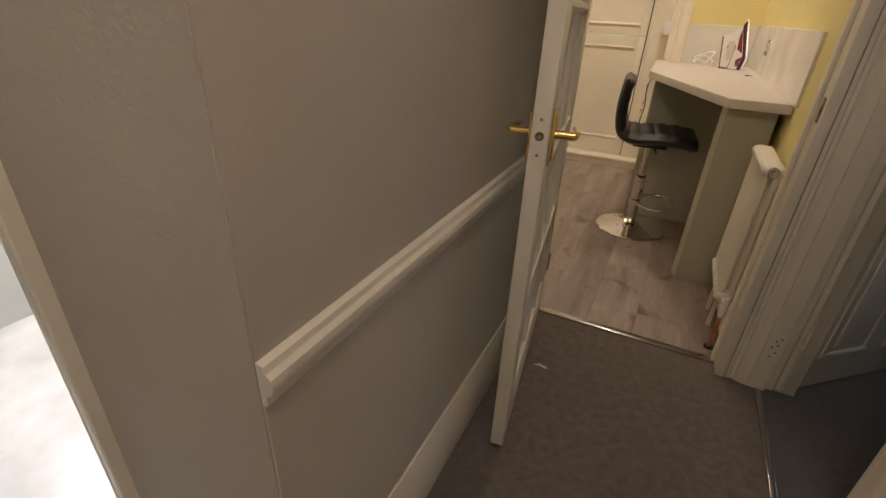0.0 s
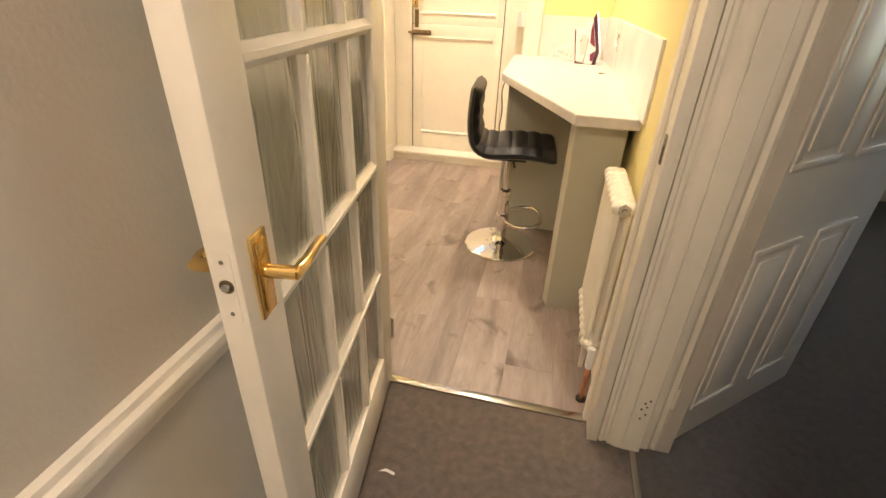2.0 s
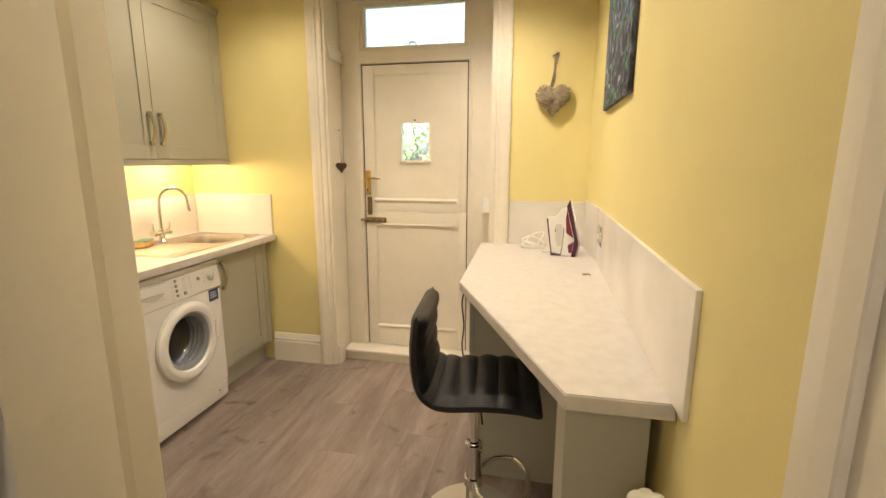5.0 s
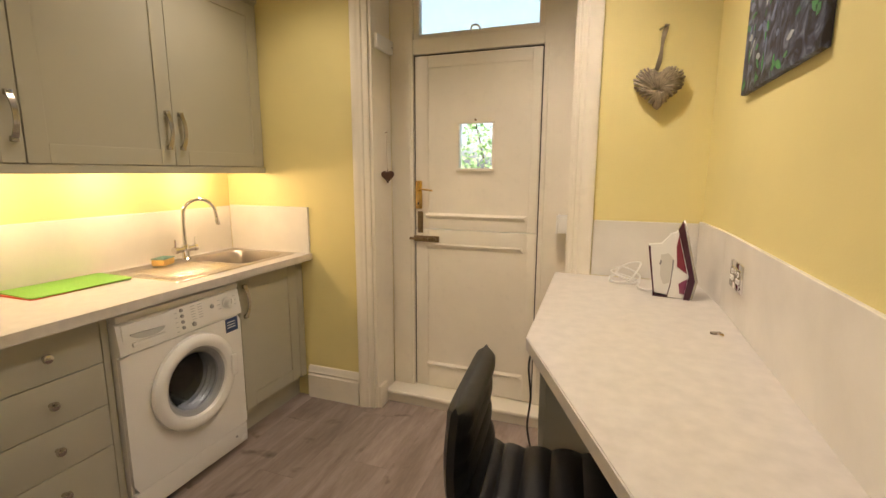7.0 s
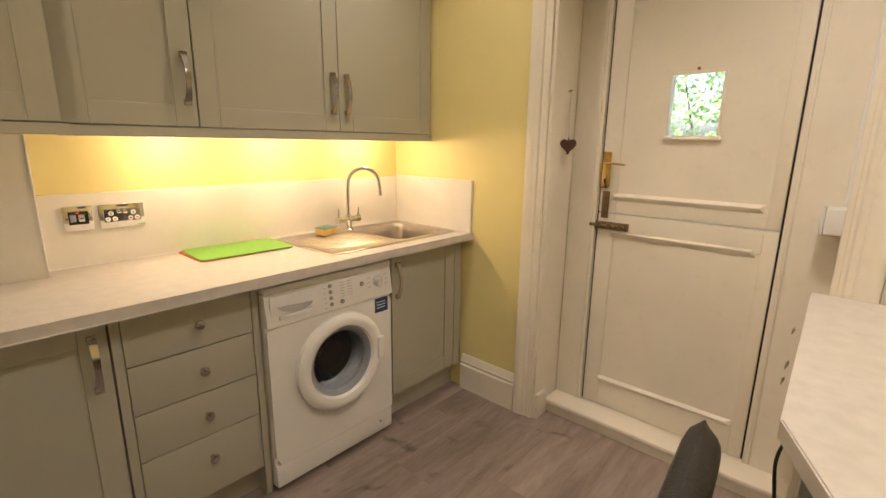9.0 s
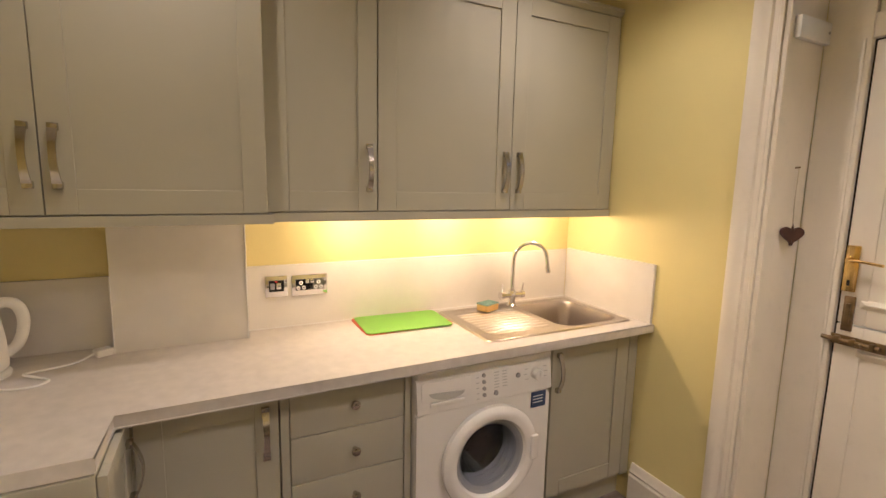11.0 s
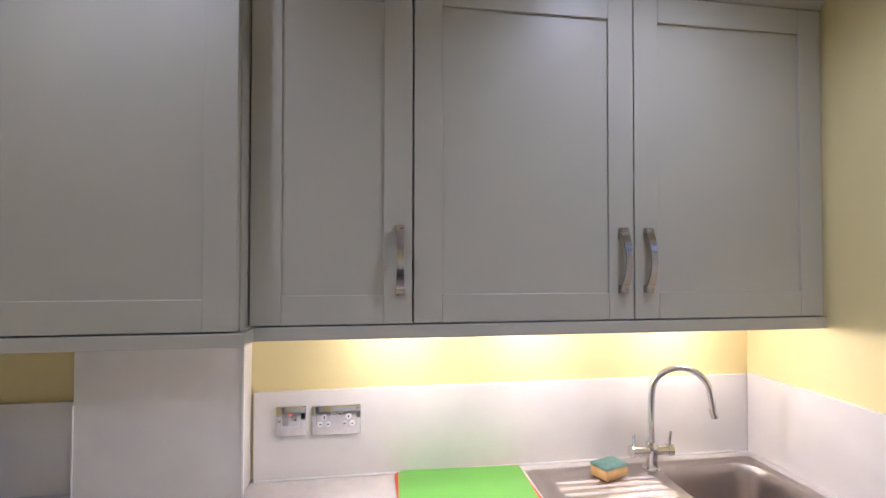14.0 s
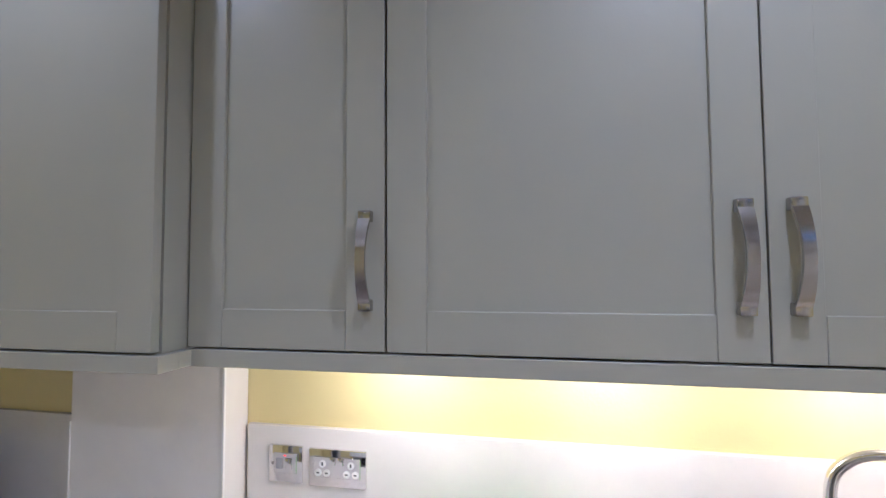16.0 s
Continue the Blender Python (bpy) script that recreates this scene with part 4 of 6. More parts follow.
bx(bm, (XL + SF, 1.75, TOP), (-1.083, 1.75 + SF, 1.176), 0.0015)
single("splashback", bm, M_SPLASH, "white upstand board on the return wall", "splashback", "splashbacks")
box_ob = thing("pipe_boxing", Matrix.Translation((XL, 2.515, TOP)), "boxed-in pipe cover clad in white board", "boxing")
part("cover", box((0.001, -0.226, 0), (0.098, 0.203, 0.4685), 0.001), M_SPLASH, box_ob)
part("corner_trim", box((0.094, 0.202, 0), (0.101, 0.208, 0.4685), 0.001), M_PLASTIC, box_ob, "thin white corner trim")
part("corner_trim", box((0.094, -0.229, 0), (0.101, -0.225, 0.274), 0.001), M_PLASTIC, box_ob, "thin white corner trim")
part("sealant", tube(bmesh.new(), [(0.0165, 0.212, 0.003), (0.0165, 1.85, 0.003)], 0.003, 6), M_PLASTIC, box_ob, "white sealant bead")

# ---- sink ----
sink = thing("sink", Matrix.Translation((-1.60, 3.945, TOP)), "stainless steel inset sink with a ribbed drainer", "sink")
NX, NY = 70, 110
SX, SY = 0.235, 0.392
bm = bmesh.new()


def rounded(x, y, cx, cy, hx, hy, r):
    """Distance outside a rounded rectangle; negative inside."""
    qx, qy = abs(x - cx) - hx + r, abs(y - cy) - hy + r
    return math.hypot(max(qx, 0), max(qy, 0)) + min(max(qx, qy), 0) - r


def step01(a, b, v):
    t = min(1, max(0, (v - a) / (b - a)))
    return t * t * (3 - 2 * t)


def sink_height(x, y):
    edge = -rounded(x, y, 0, 0, SX, SY, 0.03)
    z = 0.001 + 0.005 * step01(0, 0.006, edge) - 0.003 * step01(0.014, 0.024, edge)
    bowl = rounded(x, y, 0.003, 0.190, 0.185, 0.160, 0.065)
    z -= 0.145 * step01(0.006, -0.030, bowl) + 0.012 * step01(-0.03, -0.16, bowl)
    drain = rounded(x, y, 0.0, -0.17, 0.165, 0.165, 0.02)
    if drain < 0:
        z += 0.0035 * math.sin(2 * math.pi * x / 0.034) * step01(0, -0.02, drain) - 0.002
    return z


grid = [[None] * (NY + 1) for _ in range(NX + 1)]
for i in range(NX + 1):
    for j in range(NY + 1):
        x, y = -SX + 2 * SX * i / NX, -SY + 2 * SY * j / NY
        grid[i][j] = bm.verts.new((x, y, sink_height(x, y)))
for i in range(NX):
    for j in range(NY):
        bm.faces.new((grid[i][j], grid[i + 1][j], grid[i + 1][j + 1], grid[i][j + 1]))
part("basin", bm, M_STEEL, sink, smooth=60)
bm = bmesh.new()
lathe(bm, [(0.0, -0.148), (0.018, -0.148), (0.024, -0.150), (0.036, -0.150), (0.040, -0.156), (0.0, -0.158)], Matrix.Translation((0.0, 0.19, 0)), 28)
part("waste", bm, M_CHROME, sink, "chrome waste")

tap = thing("mixer_tap", Matrix.Translation((-1.785, 3.950, TOP + 0.004)), "chrome swan-neck mixer tap with two lever heads", "tap")
bm = bmesh.new()
lathe(bm, [(0.0, 0.0), (0.027, 0.0), (0.027, 0.006), (0.020, 0.012), (0.017, 0.03), (0.020, 0.045), (0.020, 0.075), (0.015, 0.085), (0.0, 0.086)], n=28)
cyl(bm, (0, -0.055, 0.058), (0, 0.055, 0.058), 0.016, n=20)
part("body", bm, M_CHROME, tap)
bm = bmesh.new()
sp = [(0, 0, 0.08), (0, 0, 0.16), (0, 0.002, 0.226)]
for k in range(1, 10):
    a = math.pi * k / 9
    sp.append((0.033 * (1 - math.cos(a)), 0.002 + 0.078 * (1 - math.cos(a)), 0.238 + 0.085 * math.sin(a)))
sp += [(0.069, 0.166, 0.185)]
tube(bm, curve_pts(sp, 4), 0.0105, 14)
cyl(bm, (0.0665, 0.160, 0.205), (0.0695, 0.168, 0.176), 0.0125, 0.0125, 18)
part("spout", bm, M_CHROME, tap)
for s in (-1, 1):
    bm = bmesh.new()
    cyl(bm, (0, s * 0.052, 0.058), (0, s * 0.070, 0.058), 0.019, n=20)
    tube(bm, [(0, s * 0.061, 0.07), (0.004, s * 0.062, 0.10), (0.006, s * 0.063, 0.118)], [0.006, 0.0045, 0.004], 10)
    part("lever", bm, M_CHROME, tap)

# ---- sockets ----


def socket(name, m, double, label):
    """A chrome wall socket; local x is its width and its face looks to -y."""
    s = thing(name, m, label, "socket" if double else "switch")
    w, h = (0.146, 0.088) if double else (0.088, 0.088)
    bm = bmesh.new()
    bx(bm, (-w / 2, -0.009, -h / 2), (w / 2, 0, h / 2), 0.003, 2)
    part("face_plate", bm, M_CHROME, s, "polished chrome face plate")
    bm = bmesh.new()
    bx(bm, (-w / 2 + 0.014, -0.0105, -0.022), (w / 2 - 0.014, -0.008, 0.026), 0.001)
    part("insert", bm, M_CHROME, s, "flat mirrored field")
    if double:
        for cx in (-0.036, 0.036):
            bm = bmesh.new()
            for px, pz, a, b in ((0, 0.010, 0.0035, 0.0065), (-0.011, -0.011, 0.0055, 0.003), (0.011, -0.011, 0.0055, 0.003)):
                cyl(bm, (cx + px, -0.0105, pz), (cx + px, -0.012, pz), 0.0085, n=14)
            part("pin_surround", bm, M_PLASTIC, s, "white pin surround")
            bm = bmesh.new()
            for px, pz, a, b in ((0, 0.010, 0.0018, 0.004), (-0.011, -0.011, 0.0035, 0.0016), (0.011, -0.011, 0.0035, 0.0016)):
                bx(bm, (cx + px - a, -0.0126, pz - b), (cx + px + a, -0.0118, pz + b))
            part("pin_hole", bm, M_BLACK, s)
        for cx in (-0.010, 0.010):
            part("rocker", box((cx - 0.007, -0.015, 0.008), (cx + 0.007, -0.009, 0.026), 0.002, 2), M_CHROME, s)
    else:
        part("rocker", box((0.000, -0.014, -0.012), (0.018, -0.009, 0.014), 0.002, 2), M_CHROME, s)
        part("fuse_cover", box((-0.024, -0.012, -0.012), (-0.006, -0.009, 0.014), 0.002, 2), M_GREYPLASTIC, s)
        part("neon", box((-0.004, -0.0112, 0.0185), (0.003, -0.010, 0.0215), 0.0005), M_NEON, s, "small red neon indicator")
        part("screw", cyl(bmesh.new(), (-0.033, -0.0095, 0), (-0.033, -0.0085, 0), 0.004, n=12), M_SATIN, s)
    return s


socket("fused_switch", Matrix.Translation((XL + SF, 2.836, 1.089)) @ EAST, False, "chrome fused switch with a red neon on the upstand")
socket("double_socket", Matrix.Translation((XL + SF, 2.970, 1.087)) @ EAST, True, "polished chrome double wall socket with white pin surrounds")

# ---- washing machine ----
wm = thing("washing_machine", Matrix.Translation((-1.322, 3.534, 0.003)) @ EAST, "white front-loading washing machine under the worktop", "washing machine")
bm = bmesh.new()
for a, b in (((-0.299, 0.018, 0.022), (-0.285, 0.54, 0.823)), ((0.285, 0.018, 0.022), (0.299, 0.54, 0.823)), ((-0.285, 0.018, 0.022), (0.285, 0.54, 0.036)), ((-0.285, 0.50, 0.036), (0.285, 0.54, 0.823)), ((-0.285, 0.022, 0.70), (0.285, 0.05, 0.823))):
    bx(bm, a, b, 0.002)
part("body", bm, M_WHITEGOOD, wm)


def holed_plate(x0, x1, z0, z1, cx, cz, r, y0, y1, n=48):
    """A flat panel with a round hole."""
    bm = bmesh.new()
    rings = []
    for y in (y0, y1):
        inner, outer = [], []
        for i in range(n):
            a = 2 * math.pi * i / n
            dx, dz = math.cos(a), math.sin(a)
            k = min(((x1 - cx) if dx > 0 else (x0 - cx)) / dx if abs(dx) > 1e-9 else 9, ((z1 - cz) if dz > 0 else (z0 - cz)) / dz if abs(dz) > 1e-9 else 9)
            inner.append(bm.verts.new((cx + r * dx, y, cz + r * dz)))
            px, pz = cx + k * dx, cz + k * dz
            outer.append(bm.verts.new((px, y, pz)))
        rings.append((inner, outer))
    (i0, o0), (i1, o1) = rings
    for i in range(n):
        j = (i + 1) % n
        bm.faces.new((i0[i], o0[i], o0[j], i0[j]))
        bm.faces.new((i1[j], o1[j], o1[i], i1[i]))
        bm.faces.new((o0[i], o1[i], o1[j], o0[j]))
        bm.faces.new((i0[j], i1[j], i1[i], i0[i]))
    return bm


bm = bmesh.new()
bx(bm, (-0.298, 0.004, 0.022), (0.298, 0.02, 0.118), 0.004, 2)
part("kick_panel", bm, M_WHITEGOOD, wm)
bm = holed_plate(-0.298, 0.298, 0.121, 0.692, 0.012, 0.468, 0.160, 0.001, 0.018, 72)
part("front_panel", bm, M_WHITEGOOD, wm)
bm = bmesh.new()
extrude(bm, [(-0.299, -0.006, 0.697), (-0.299, -0.008, 0.71), (-0.299, 0.006, 0.815), (-0.299, 0.014, 0.822), (-0.299, 0.022, 0.822), (-0.299, 0.022, 0.697)], (0.598, 0, 0))
panel = part("control_panel", bm, M_WHITEGOOD, wm)
bm = bmesh.new()
bx(bm, (-0.298, 0.0, 0.824), (0.298, 0.54, 0.850), 0.006, 2)
part("lid", bm, M_WHITEGOOD, wm)


def on_panel(x, z, w, h, d):
    """A raised rectangle on the slanting control panel."""
    y = -0.008 + (z - 0.71) / 0.105 * 0.014
    return (x - w / 2, y - d, z - h / 2), (x + w / 2, y + 0.004, z + h / 2)


dr = part("detergent_drawer", box(*on_panel(-0.182, 0.760, 0.200, 0.108, 0.003), 0.002, 2), M_WHITEGOOD, panel)
# flat half-moon: its grey is the shade inside the drawer's grip recess
bm = bmesh.new()
extrude(bm, [(-0.182 - 0.072 * math.cos(math.pi * k / 14), -0.0098, 0.768 - 0.026 * math.sin(math.pi * k / 14) + 0.004 * math.cos(math.pi * k / 14)) for k in range(15)], (0, 0.006, 0))
part("grip", bm, M_GRIPSHADE, panel, "flat grey half-moon coloured as the shade in the drawer grip's recess")
bm = bmesh.new()
bx(bm, (-0.182 - 0.07, -0.016, 0.721), (-0.182 + 0.07, -0.006, 0.739), 0.004, 2)
part("grip_lip", bm, M_WHITEGOOD, panel)
part("badge", box(*on_panel(-0.218, 0.802, 0.052, 0.009, 0.0012)), M_REDPRINT, panel, "small red bar-shaped badge")
part("badge", box(*on_panel(-0.252, 0.802, 0.012, 0.010, 0.0012)), M_PRINT, panel)
part("print", box(*on_panel(-0.125, 0.800, 0.045, 0.005, 0.0008)), M_FAINT, panel)
for i in range(4):
    z = 0.800 - i * 0.025
    bm = bmesh.new()
    y = -0.008 + (z - 0.71) / 0.105 * 0.014
    cyl(bm, (-0.022, y + 0.002, z), (-0.022, y - 0.005, z), 0.0085, 0.007, 18)
    part("button", bm, M_GREYPLASTIC, panel)
for px, pz in ((0.030, 0.725), (0.135, 0.775)):
    y = -0.008 + (pz - 0.71) / 0.105 * 0.014
    part("button", cyl(bmesh.new(), (px, y + 0.002, pz), (px, y - 0.005, pz), 0.0105, 0.009, 18), M_GREYPLASTIC, panel)
for cx in (0.035, 0.072):
    for i in range(6):
        part("print", box(*on_panel(cx, 0.803 - i * 0.0115, 0.022, 0.003, 0.0008)), M_FAINT, panel)
for i in range(5):
    part("print", box(*on_panel(-0.050, 0.795 - i * 0.02, 0.012, 0.003, 0.0008)), M_FAINT, panel)
for dx, dz in ((-0.045, 0.02), (-0.05, 0), (-0.045, -0.02), (0.045, 0.02), (0.05, 0.0), (0.045, -0.02)):
    part("print", box(*on_panel(0.222 + dx, 0.772 + dz, 0.016, 0.003, 0.0008)), M_FAINT, panel)
bm = bmesh.new()
lathe(bm, [(0.0, 0.0), (0.028, 0.0), (0.028, 0.004), (0.024, 0.006), (0.022, 0.024), (0.018, 0.028), (0.0, 0.028)], Matrix.Translation((0.222, -0.001, 0.772)) @ pose(0, 0, 0, 97, 0, 0), 32)
bx(bm, (0.219, -0.034, 0.766), (0.225, -0.026, 0.794), 0.002)
part("dial", bm, M_PLASTIC, panel, "white programme dial")
st = part("sticker", box((0.205, -0.0012, 0.622), (0.278, 0.002, 0.688)), M_BLUE, wm, "dark blue energy sticker")
for z in (0.668, 0.655, 0.642):
    part("print", box((0.213, -0.0022, z), (0.262, -0.0008, z + 0.004)), M_PALE, st)
DZ, DYC = 0.468, 0.012
dm = Matrix.Translation((DYC, 0, DZ)) @ pose(0, 0, 0, 90, 0, 0)
bm = bmesh.new()
lathe(bm, [(0.205, -0.001), (0.212, 0.008), (0.210, 0.024), (0.196, 0.036), (0.176, 0.038), (0.158, 0.030), (0.150, 0.014), (0.146, 0.002)], dm, 64)
dring = part("door_ring", bm, M_WHITEGOOD, wm, "round white porthole ring")
bm = bmesh.new()
lathe(bm, [(0.150, 0.018), (0.146, 0.016), (0.138, 0.010), (0.128, 0.002)], dm, 56)
part("inner_ring", bm, M_GREYPLASTIC, dring, "grey inner bezel")
bm = bmesh.new()
lathe(bm, [(0.0, -0.085), (0.07, -0.082), (0.105, -0.055), (0.122, -0.01), (0.141, 0.012), (0.138, 0.016), (0.118, -0.006), (0.100, -0.05), (0.066, -0.077), (0.0, -0.080)], dm, 56)
pg = part("porthole", bm, M_WET, dring, "smoky bowl-shaped porthole glass")
pg.visible_shadow = False
bm = bmesh.new()
lathe(bm, [(0.165, -0.018), (0.150, -0.016), (0.140, -0.024), (0.146, -0.034), (0.134, -0.044), (0.142, -0.056), (0.130, -0.066), (0.134, -0.078), (0.128, -0.090), (0.150, -0.100)], dm, 56)
part("gasket", bm, M_GASKET, wm, "folded blue-grey rubber gasket behind the glass")
bm = bmesh.new()
lathe(bm, [(0.168, -0.095), (0.172, -0.11), (0.170, -0.17), (0.174, -0.18), (0.170, -0.25), (0.174, -0.26), (0.172, -0.34), (0.120, -0.345), (0.110, -0.355), (0.050, -0.35), (0.0, -0.352)], dm, 56)
drum = part("drum", bm, M_DRUM, wm, "dark steel drum behind the glass")
for k in range(3):
    a = math.radians(40 + 120 * k)
    bm = bmesh.new()
    cyl(bm, (DYC + 0.158 * math.cos(a), 0.115, DZ + 0.158 * math.sin(a)), (DYC + 0.158 * math.cos(a), 0.33, DZ + 0.158 * math.sin(a)), 0.020, 0.024, 14)
    part("drum_paddle", bm, M_RUBBER, drum)
bm = bmesh.new()
bx(bm, (DYC + 0.172, -0.046, DZ - 0.045), (DYC + 0.208, -0.030, DZ + 0.060), 0.007, 3)
part("door_grip", bm, M_WHITEGOOD, dring)
part("filter_cap", cyl(bmesh.new(), (0.225, 0.006, 0.075), (0.225, 0.001, 0.075), 0.006, n=16), M_GREYPLASTIC, wm)
for x in (-0.26, 0.26):
    for y in (0.06, 0.48):
        part("foot", cyl(bmesh.new(), (x, y, 0.0), (x, y, 0.024), 0.02, n=16), M_RUBBER, wm)

# ---- tumble dryer at the end of the return ----
td = thing("tumble_dryer", Matrix.Translation((-0.752, 2.338, 0.0)) @ pose(0, 0, 0, 0, 0, 180), "white free-standing tumble dryer at the end of the worktop", "tumble dryer")
part("body", bx(bmesh.new(), (-0.297, 0.02, 0.02), (0.297, 0.56, 0.842), 0.012, 3), M_WHITEGOOD, td)
part("front_panel", bx(bmesh.new(), (-0.296, 0.004, 0.03), (0.296, 0.022, 0.70), 0.006, 2), M_WHITEGOOD, td)
pn = part("control_panel", bx(bmesh.new(), (-0.296, -0.012, 0.704), (0.296, 0.022, 0.838), 0.014, 3), M_WHITEGOOD, td)
for kx in (0.235, 0.10):
    bm = bmesh.new()
    lathe(bm, [(0.0, 0.0), (0.026, 0.0), (0.025, 0.018), (0.020, 0.024), (0.0, 0.024)], Matrix.Translation((kx, -0.011, 0.772)) @ pose(0, 0, 0, 90, 0, 0), 28)
    part("dial", bm, M_PLASTIC, pn, "white dial")
part("button", cyl(bmesh.new(), (0.18, -0.010, 0.80), (0.18, -0.015, 0.80), 0.006, n=14), M_GREYPLASTIC, pn)
bm = bmesh.new()
lathe(bm, [(0.20, 0.0), (0.205, 0.012), (0.19, 0.022), (0.0, 0.024)], Matrix.Translation((0, 0.005, 0.40)) @ pose(0, 0, 0, 90, 0, 0), 48)
part("door", bm, M_WHITEGOOD, td, "round white door")
for x in (-0.25, 0.25):
    for y in (0.06, 0.5):
        part("foot", cyl(bmesh.new(), (x, y, 0.0), (x, y, 0.022), 0.02, n=16), M_RUBBER, td)

# ---- things on the worktop ----


def rounded_rect(cx, cy, hx, hy, r, n=6):
    out = []
    for sx, sy, a0 in ((1, 1, 0), (-1, 1, 90), (-1, -1, 180), (1, -1, 270)):
        for k in range(n + 1):
            a = radians(a0 + 90 * k / n)
            out.append((cx + sx * (hx - r) + r * math.cos(a), cy + sy * (hy - r) + r * math.sin(a)))
    return out


for nm, m, z0, th, col, hx, hy, lab in (
        ("chopping_mat", pose(-1.755, 3.345, TOP, 0, 0, 1.0), 0.0, 0.005, M_RED, 0.122, 0.198, "thin red plastic chopping mat under a green one"),
        ("chopping_mat", pose(-1.745, 3.345, TOP + 0.0052, 0, 0, -2.2), 0.0, 0.004, M_GREEN, 0.122, 0.192, "thin bright green plastic chopping mat on a red one")):
    bm = bmesh.new()
    extrude(bm, [(x, y, z0) for x, y in rounded_rect(0, 0, hx, hy, 0.022)], (0, 0, th))
    ob = single(nm, bm, col, lab, "chopping mat", "chopping mats")
    ob.matrix_basis = m

sp = thing("sponge", pose(-1.762, 3.795, TOP + 0.004, 0, 0, 20), "yellow washing-up sponge with a green scourer on the drainer", "sponge")
bm = bx(bmesh.new(), (-0.033, -0.047, 0.002), (0.033, 0.047, 0.034), 0.006, 2)
for v in bm.verts:
    v.co += Vector((noise.noise(v.co * 40), noise.noise(v.co * 37 + Vector((5, 0, 0))), 0)) * 0.0025
part("foam", bm, M_SPONGE, sp)
part("scourer", bx(bmesh.new(), (-0.0335, -0.0475, 0.034), (0.0335, 0.0475, 0.040), 0.002), M_SCOUR, sp, "green scourer layer")

# kettle
kt = thing("kettle", pose(-1.705, 1.950, TOP, 0, 0, 110), "white plastic jug kettle with a grey water gauge", "kettle")
bm = bmesh.new()
lathe(bm, [(0.0, 0.0), (0.086, 0.0), (0.088, 0.010), (0.080, 0.020), (0.0, 0.021)], n=40)
part("base", bm, M_PLASTIC, kt)
bm = bmesh.new()
prof = [(0.0, 0.023), (0.078, 0.023), (0.083, 0.030), (0.084, 0.06), (0.080, 0.12), (0.073, 0.18), (0.068, 0.212), (0.060, 0.222), (0.0, 0.224)]
lathe(bm, prof, n=44)
for v in bm.verts:
    if v.co.z > 0.16 and v.co.x < -0.03:
        v.co.x -= (v.co.z - 0.16) * 0.42
body = part("jug", bm, M_PLASTIC, kt)
bm = bmesh.new()
lathe(bm, [(0.056, 0.222), (0.052, 0.230), (0.030, 0.235), (0.0, 0.236)], n=36)
bx(bm, (-0.012, -0.014, 0.234), (0.020, 0.014, 0.242), 0.004, 2)
part("lid", bm, M_PLASTIC, kt)
bm = bmesh.new()
tube(bm, curve_pts([(0.055, 0, 0.214), (0.085, 0, 0.224), (0.112, 0, 0.212), (0.125, 0, 0.175), (0.121, 0, 0.125), (0.105, 0, 0.085), (0.078, 0, 0.062)], 6), 0.0125, 14, flat=1.3)
part("handle", bm, M_PLASTIC, kt)
bm = bmesh.new()
extrude(bm, [(x, -0.0765, 0.125 + z) for x, z in rounded_rect(0.012, 0, 0.009, 0.066, 0.009)], (0, -0.008, 0))
part("gauge", bm, M_GREYPLASTIC, kt, "grey water gauge window")
bm = bmesh.new()
cord = curve_pts([(-1.66, 1.995, 0.914), (-1.58, 2.04, 0.914), (-1.56, 2.12, 0.914), (-1.60, 2.155, 0.914), (-1.64, 2.11, 0.916), (-1.66, 2.08, 0.922), (-1.70, 2.12, 0.914), (-1.735, 2.19, 0.914), (-1.775, 2.235, 0.925)], 8)
kc = thing("power_cord", Matrix(), "white kettle cord with its plug lying on the worktop", "cord")
part("flex", tube(bm, cord, 0.0038, 8), M_PLASTIC, kc)
bm = bx(bmesh.new(), (-0.022, -0.025, -0.010), (0.022, 0.025, 0.016), 0.006, 2)
for px, py in ((-0.01, 0.0), (0.01, 0.0)):
    bx(bm, (px - 0.003, 0.024, -0.002), (px + 0.003, 0.042, 0.002))
part("plug", bm, M_PLASTIC, kc, "white three-pin plug", at=pose(-1.785, 2.256, 0.921, 0, 0, 30))

# ---- breakfast counter along the east wall ----
bm = bmesh.new()
C = [(0.128, 4.368), (0.155, 3.425), (0.540, 2.537), (0.768, 2.537), (0.768, 4.0), (0.741, 4.368)]
extrude(bm, [(x, y, UND) for x, y in C], (0, 0, TOP - UND))
bmesh.ops.bevel(bm, geom=[e for e in bm.edges if abs(e.verts[0].co.z - e.verts[1].co.z) < 1e-6], offset=0.003, segments=2, affect="EDGES")
single("breakfast_counter", bm, M_TOP, "pale stone-effect laminate breakfast counter with an angled front", "worktop")
sup = thing("counter_support", Matrix.Translation((0.48, 3.9, 0)), "sage grey panelled support under the breakfast counter", "cabinet", "counter supports")
part("side_panel", box((-0.282, -0.46, 0), (-0.262, 0.455, UND - 0.001), 0.001), M_CAB, sup)
part("front_panel", box((-0.262, -0.458, 0), (0.288, -0.438, UND - 0.001), 0.001), M_CAB, sup)
sup = thing("counter_support", Matrix.Translation((0.655, 2.64, 0)), "sage grey end panel under the breakfast counter", "cabinet", "counter supports")
part("end_panel", box((-0.103, -0.015, 0), (0.088, 0.008, UND - 0.001), 0.001), M_CAB, sup)
bm = bmesh.new()
extrude(bm, [(-0.103, -0.014, 0), (-0.121, 0.036, 0), (-0.103, 0.043, 0), (-0.085, 0.009, 0)], (0, 0, UND - 0.001))
part("post", bm, M_CAB, sup)
